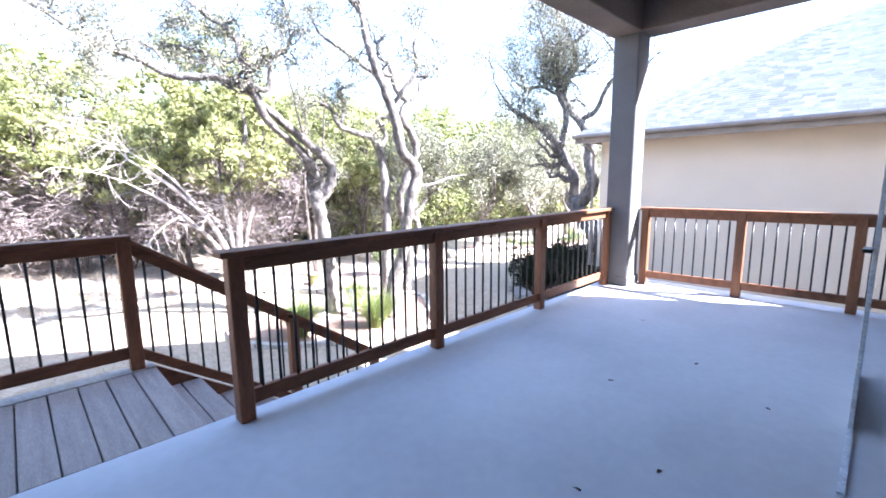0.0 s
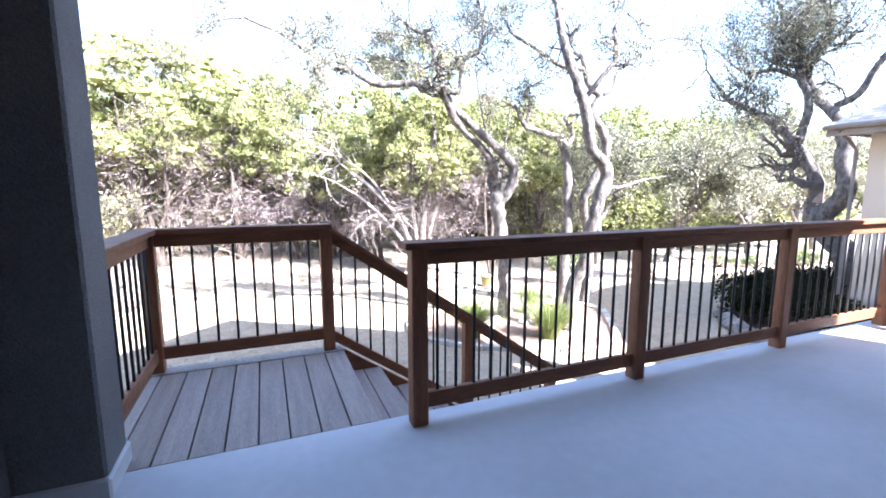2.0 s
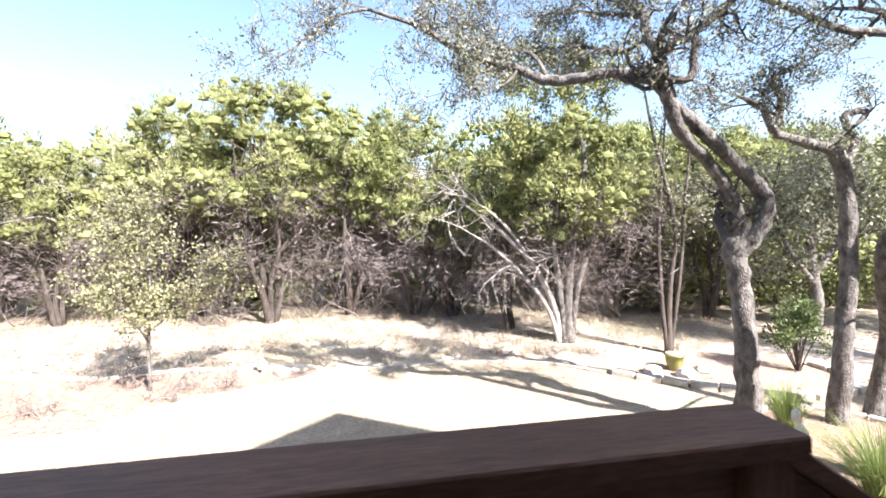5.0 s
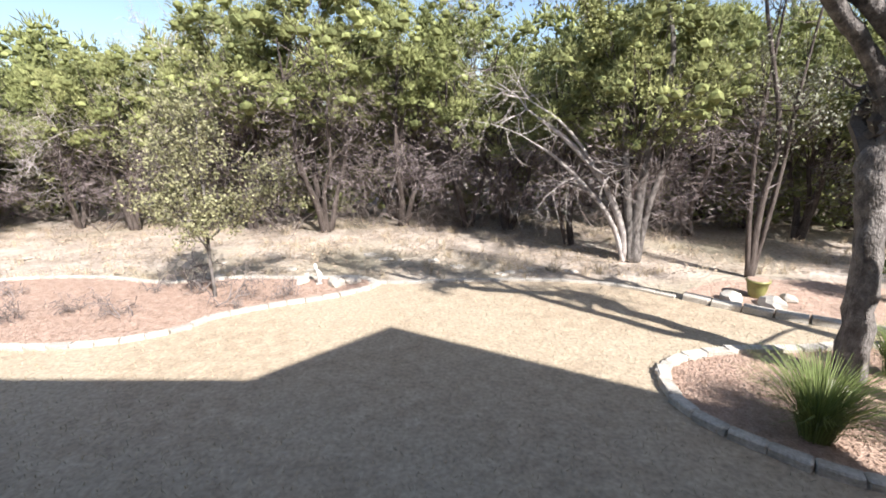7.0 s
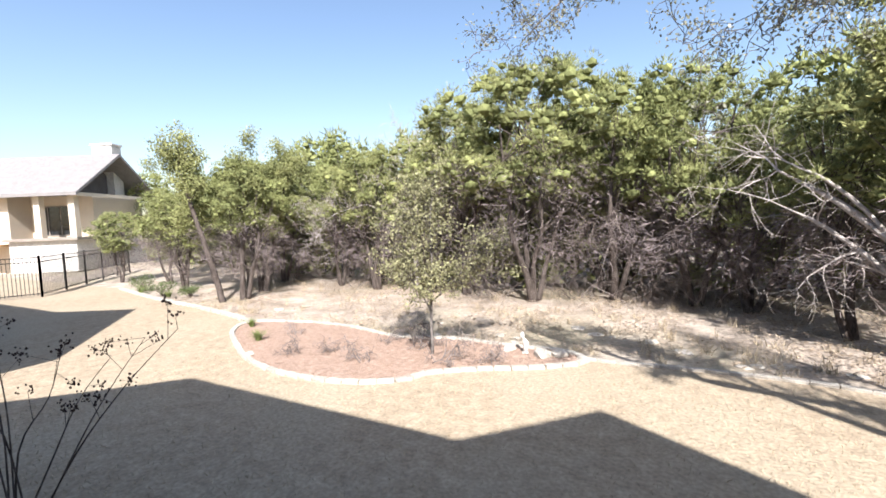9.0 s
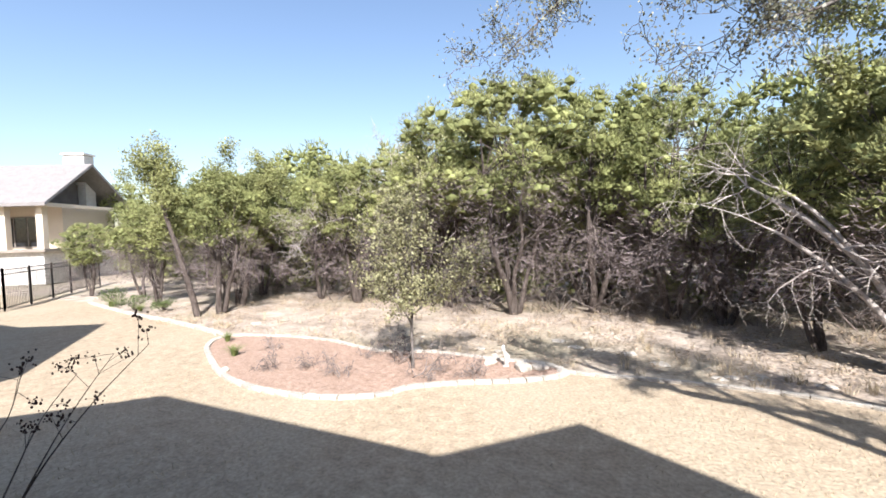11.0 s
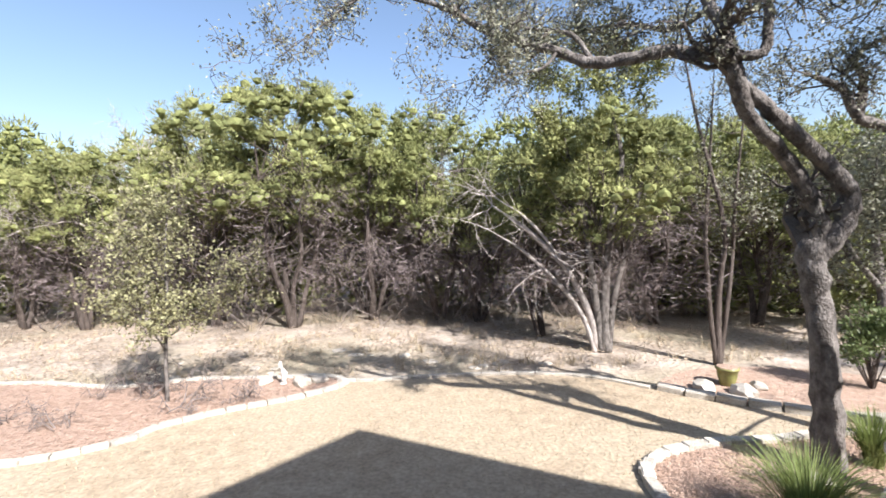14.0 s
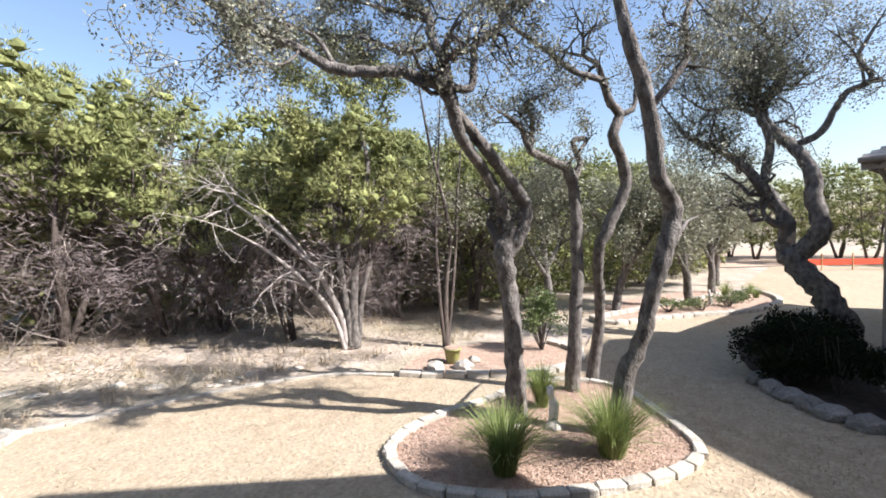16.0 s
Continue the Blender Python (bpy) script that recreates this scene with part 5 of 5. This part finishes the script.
for k in range(61):
    # one course of tabs on the slope that faces the porch, shortened along the hip
    run = k * rise * 0.85
    x0, x1 = -0.58 + run, -0.58 + run + rise * 0.98
    z0, z1 = EZ + 0.02 + run * PITCH, EZ + 0.02 + (run + rise) * PITCH
    end = 0.53 - run
    bm = bmesh.new()
    rr = random.Random(300 + k)
    y = -16.5 + rr.uniform(0, 0.3)
    while y < end:
        w = min(rr.uniform(0.16, 0.34), end - y)
        lift = rr.uniform(0.0, 0.006)
        if w > 0.03:
            v = [bm.verts.new(c) for c in ((x0, y, z0 + 0.014 + lift), (x0, y + w - 0.004, z0 + 0.014 + lift), (x1, y + w - 0.004, z1 + 0.006), (x1, y, z1 + 0.006),
                                           (x0, y, z0 - 0.004), (x0, y + w - 0.004, z0 - 0.004))]
            bm.faces.new((v[3], v[2], v[1], v[0]))
            bm.faces.new((v[0], v[1], v[5], v[4]))
        y += w
    part("shingle_course", bm, SHINGLE_TAB, house)
bm = bmesh.new()
a, b, c, d = (bm.verts.new(q) for q in ((-0.56, 0.5, EZ), (13.5, 0.5, EZ), (6.5, -6.56, EZ + 4.2), (6.5, -16.5, EZ + 4.2)))
e, f = bm.verts.new((-0.56, -16.5, EZ)), bm.verts.new((13.5, -16.5, EZ))
for q in ((a, c, d, e), (a, b, c), (b, f, d, c), (e, d, f), (a, e, f, b)):
    bm.faces.new(q)
bmesh.ops.recalc_face_normals(bm, faces=bm.faces)
part("roof", bm, GREY_SHINGLE, house)
# unseen gabled block, added only to cast the shade on the yard's right
bm = bmesh.new()
prof = [(9.6, G), (9.6, 5.2), (11.7, 7.6), (14.5, 10.2), (17.3, 11.0), (24.0, 5.0), (24.0, G)]
fr = [bm.verts.new((x, -1.2, z)) for x, z in prof]
bk = [bm.verts.new((x, -9.0, z)) for x, z in prof]
bm.faces.new(fr)
bm.faces.new(bk[::-1])
for i in range(len(prof)):
    j = (i + 1) % len(prof)
    bm.faces.new((fr[i], bk[i], bk[j], fr[j]))
bmesh.ops.recalc_face_normals(bm, faces=bm.faces)
structure("wall_street_side", bm, CREAM, "unseen gabled block added to shade the right of the yard", "house")

# ---- far house beyond the iron fence ----
far = thing("far_house", "tan two-storey house with a grey gabled roof and a chimney", "house", at=(-38.0, 18.7, G))
far.rotation_euler = (0, 0, radians(30))
FE = 4.3 - G
part("wall", box(-16, -5.2, 0.6, 8.0, 0, FE), CREAM, far, "tan stucco wall")
part("wall", box(-5.2, -0.5, 2.4, 8.0, 2.3, FE), CREAM, far, "tan stucco wall of the raised porch")
part("lower_wall", box(-5.2, -0.4, 0.4, 8.0, 0, 2.3), PALE_STONE, far, "pale stone lower wall")
part("porch_floor", box(-5.3, 0.0, 0.0, 2.4, 2.3, 2.5), FASCIA, far)
for x in (-0.35, -2.8):
    part("column", box(x - 0.22, x + 0.22, 0.15, 0.6, 2.5, FE), CREAM, far)
win = part("window", box(-4.9, -2.0, 2.34, 2.4, 2.6, 4.9), FASCIA, far, "tall dark patio window")
for x in (-4.8, -3.85, -2.9):
    part("pane", box(x, x + 0.85, 2.31, 2.34, 2.7, 4.8), DARK_GLASS, win)
win = part("window", box(-0.5, -0.44, 3.6, 6.4, 0.5, 1.9), FASCIA, far, "dark lower window")
part("pane", box(-0.44, -0.42, 3.7, 6.3, 0.6, 1.8), DARK_GLASS, win)
for y0, y1, z0, z1 in ((-0.5, 4.2, FE, FE + 3.3), (8.9, 4.2, FE, FE + 3.3)):
    bm = bmesh.new()
    v = [bm.verts.new(q) for q in ((-16.5, y0, z0), (0.6, y0, z0), (0.6, y1, z1), (-16.5, y1, z1), (-16.5, y0, z0 - 0.22), (0.6, y0, z0 - 0.22), (0.6, y1, z1 - 0.22), (-16.5, y1, z1 - 0.22))]
    for q in ((0, 1, 2, 3), (7, 6, 5, 4), (0, 4, 5, 1), (1, 5, 6, 2), (2, 6, 7, 3), (3, 7, 4, 0)):
        bm.faces.new([v[i] for i in q])
    bmesh.ops.recalc_face_normals(bm, faces=bm.faces)
    part("roof", bm, GREY_SHINGLE, far, "grey shingled roof slope")
bm = bmesh.new()
v = [bm.verts.new(q) for q in ((-1.6, 0.4, FE - 0.1), (-1.6, 8.0, FE - 0.1), (-1.6, 4.2, FE + 2.9), (-1.8, 0.4, FE - 0.1), (-1.8, 8.0, FE - 0.1), (-1.8, 4.2, FE + 2.9))]
for q in ((0, 1, 2), (5, 4, 3), (0, 3, 4, 1), (1, 4, 5, 2), (2, 5, 3, 0)):
    bm.faces.new([v[i] for i in q])
# the eave's shade is put in as the dark beam colour
part("gable", bm, STUCCO_DARK, far, "gable end under the deep eave, coloured dark for its shade")
part("tie_beam", box(0.2, 0.5, -0.3, 8.6, FE - 0.25, FE), CREAM, far)
ch = part("chimney", box(-2.6, -1.0, 5.6, 6.7, 0, FE + 4.3), PALE_STONE, far, "pale stone chimney")
part("chimney_cap", box(-2.7, -0.9, 5.5, 6.8, FE + 4.3, FE + 4.45), PALE_STONE, ch)
deck = part("stair_deck", box(-8.6, -5.3, -1.6, 0.6, 2.0, 2.15), NEW_WOOD, far, "raw pine deck")
for x in (-8.5, -7.0, -5.5):
    part("deck_post", box(x - 0.08, x + 0.08, -1.55, -1.4, 0, 2.0), NEW_WOOD, deck)
for k in range(24):
    x = -8.6 + 3.3 * k / 23
    part("deck_baluster", box(x - 0.015, x + 0.015, -1.56, -1.53, 2.15, 3.1), IRON, deck)
part("deck_rail", box(-8.6, -5.3, -1.6, -1.5, 3.1, 3.16), FASCIA, deck)


# ---- iron fence ----
def fence(a, b, label, height=1.75):
    a, b = Vector(a), Vector(b)
    d = b - a
    ob = thing("iron_fence", label, "fence", "iron fences", at=a)
    n = max(1, round(d.length / 2.3))
    for i in range(n + 1):
        q = d * (i / n)
        part("post", box(q.x - 0.035, q.x + 0.035, q.y - 0.035, q.y + 0.035, -0.05, height + 0.08), IRON, ob)
    for z in (0.15, height - 0.2, height):
        part("rail", beam((0, 0, z), (d.x, d.y, z), 0.03, 0.035), IRON, ob)
    m = int(d.length / 0.13)
    me = finish("picket", box(-0.009, 0.009, -0.009, 0.009, 0.08, height), IRON)
    for i in range(1, m):
        pk = new("picket", me)
        pk.parent = ob
        pk.location = d * (i / m)
    return ob


fence((-24.75, 12.05, G), (-33.0, 19.5, G), "black iron picket fence round the far garden")
fence((-24.75, 12.05, G), (-26.6, 7.6, G), "black iron picket fence at the end of the lawn")
# orange mesh fence far off
of = thing("mesh_fence", "orange plastic mesh fence along a building site", "fence", at=(31.0, 13.9, G))
for i in range(6):
    part("stake", box(1.5 * i - 0.03, 1.5 * i + 0.03, -1.0 * i - 0.03, -1.0 * i + 0.03, -0.1, 1.0), NEW_WOOD, of)
part("mesh", beam((0, 0, 0.5), (7.5, -5.0, 0.5), 0.02, 0.36), ORANGE, of)
flat([(28, 19), (44, 10), (60, 10), (60, 26), (40, 30)], G + 0.03, "road", ROAD_DIRT, "bare reddish earth and track far off", "road")


# ---- loose cover ----
def inside(p, poly):
    x, y = p
    hit = False
    for (x0, y0), (x1, y1) in zip(poly, poly[1:] + poly[:1]):
        if (y0 > y) != (y1 > y) and x < (x1 - x0) * (y - y0) / (y1 - y0) + x0:
            hit = not hit
    return hit


def scatter(name, mat, label, category, count, region, size, seed, test=None, z=0.0, flatness=0.25, clumped=False):
    rng = random.Random(seed)
    s = Soup()
    x0, x1, y0, y1 = region
    made = 0
    for _ in range(count * 4):
        if made >= count:
            break
        x, y = rng.uniform(x0, x1), rng.uniform(y0, y1)
        if test and not test((x, y)):
            continue
        if clumped and noise.noise((x * 0.7, y * 0.7, 5.0)) < rng.uniform(-0.5, 0.4):
            continue
        a = rng.random() * 2 * math.pi
        w = Vector((math.cos(a), math.sin(a), rng.uniform(-flatness, flatness))).normalized()
        sd = Vector((-w.y, w.x, rng.uniform(-flatness, flatness))).normalized()
        s.leaf(Vector((x, y, G + z + rng.uniform(0, 0.02))), w, sd, size * rng.uniform(0.5, 1.4), size * rng.uniform(0.25, 0.6))
        made += 1
    return tagged(new(name, s.mesh(name, mat)), label, category, kind="stuff")


def wood_edge(p):
    return p[1] > 12.5


scatter("mulch_chips", CHIP, "loose reddish-brown bark chips", "mulch", 14000, (2.2, 6.6, 6.2, 9.3), 0.036, 1, lambda p: inside(p, RING), 0.03)
scatter("mulch_chips", CHIP, "loose reddish-brown bark chips", "mulch", 9000, (-11, -1.5, 9.1, 12.6), 0.045, 2, lambda p: inside(p, BED), 0.022)
scatter("leaf_litter", LITTER, "fallen dry leaves and twigs on the woodland floor", "leaf litter", 22000, (-18, 12, 12.3, 20), 0.09, 3, wood_edge, 0.01, 0.35, True)


def lawn_blades():
    rng = random.Random(4)
    s = Soup()
    for _ in range(26000):
        x, y = rng.uniform(-9, 8), 4.6 + 7.4 * rng.random() ** 1.3
        if inside((x, y), RING) or inside((x, y), BED) or y > 11.8:
            continue
        h = rng.uniform(0.02, 0.05)
        lean = Vector((rng.uniform(-1, 1), rng.uniform(-1, 1), 0)) * h
        s.blade([Vector((x, y, G - 0.005)), Vector((x, y, G + h)) + lean], 0.008, Vector((rng.uniform(-1, 1), rng.uniform(-1, 1), 0.01)).normalized())
    return tagged(new("lawn_blades", s.mesh("lawn_blades", STRAW)), "short dry straw-coloured grass blades", "grass", kind="stuff")


lawn_blades()


def weeds():
    rng = random.Random(8)
    s = Soup()
    for _ in range(260):
        x, y = rng.uniform(-16, 10), 12.4 + 6 * rng.random() ** 1.5
        for _ in range(16):
            h = rng.uniform(0.08, 0.28)
            lean = Vector((rng.uniform(-1, 1), rng.uniform(-1, 1), 0)) * h * 0.6
            q = Vector((x + rng.uniform(-0.1, 0.1), y + rng.uniform(-0.1, 0.1), G - 0.05))
            s.blade([q, q + lean * 0.4 + Vector((0, 0, h * 0.6)), q + lean + Vector((0, 0, h))], 0.01, Vector((rng.uniform(-1, 1), rng.uniform(-1, 1), 0.01)).normalized())
    return tagged(new("dry_weeds", s.mesh("dry_weeds", STRAW)), "tufts of dry weeds on the woodland floor", "weeds", kind="stuff")


weeds()
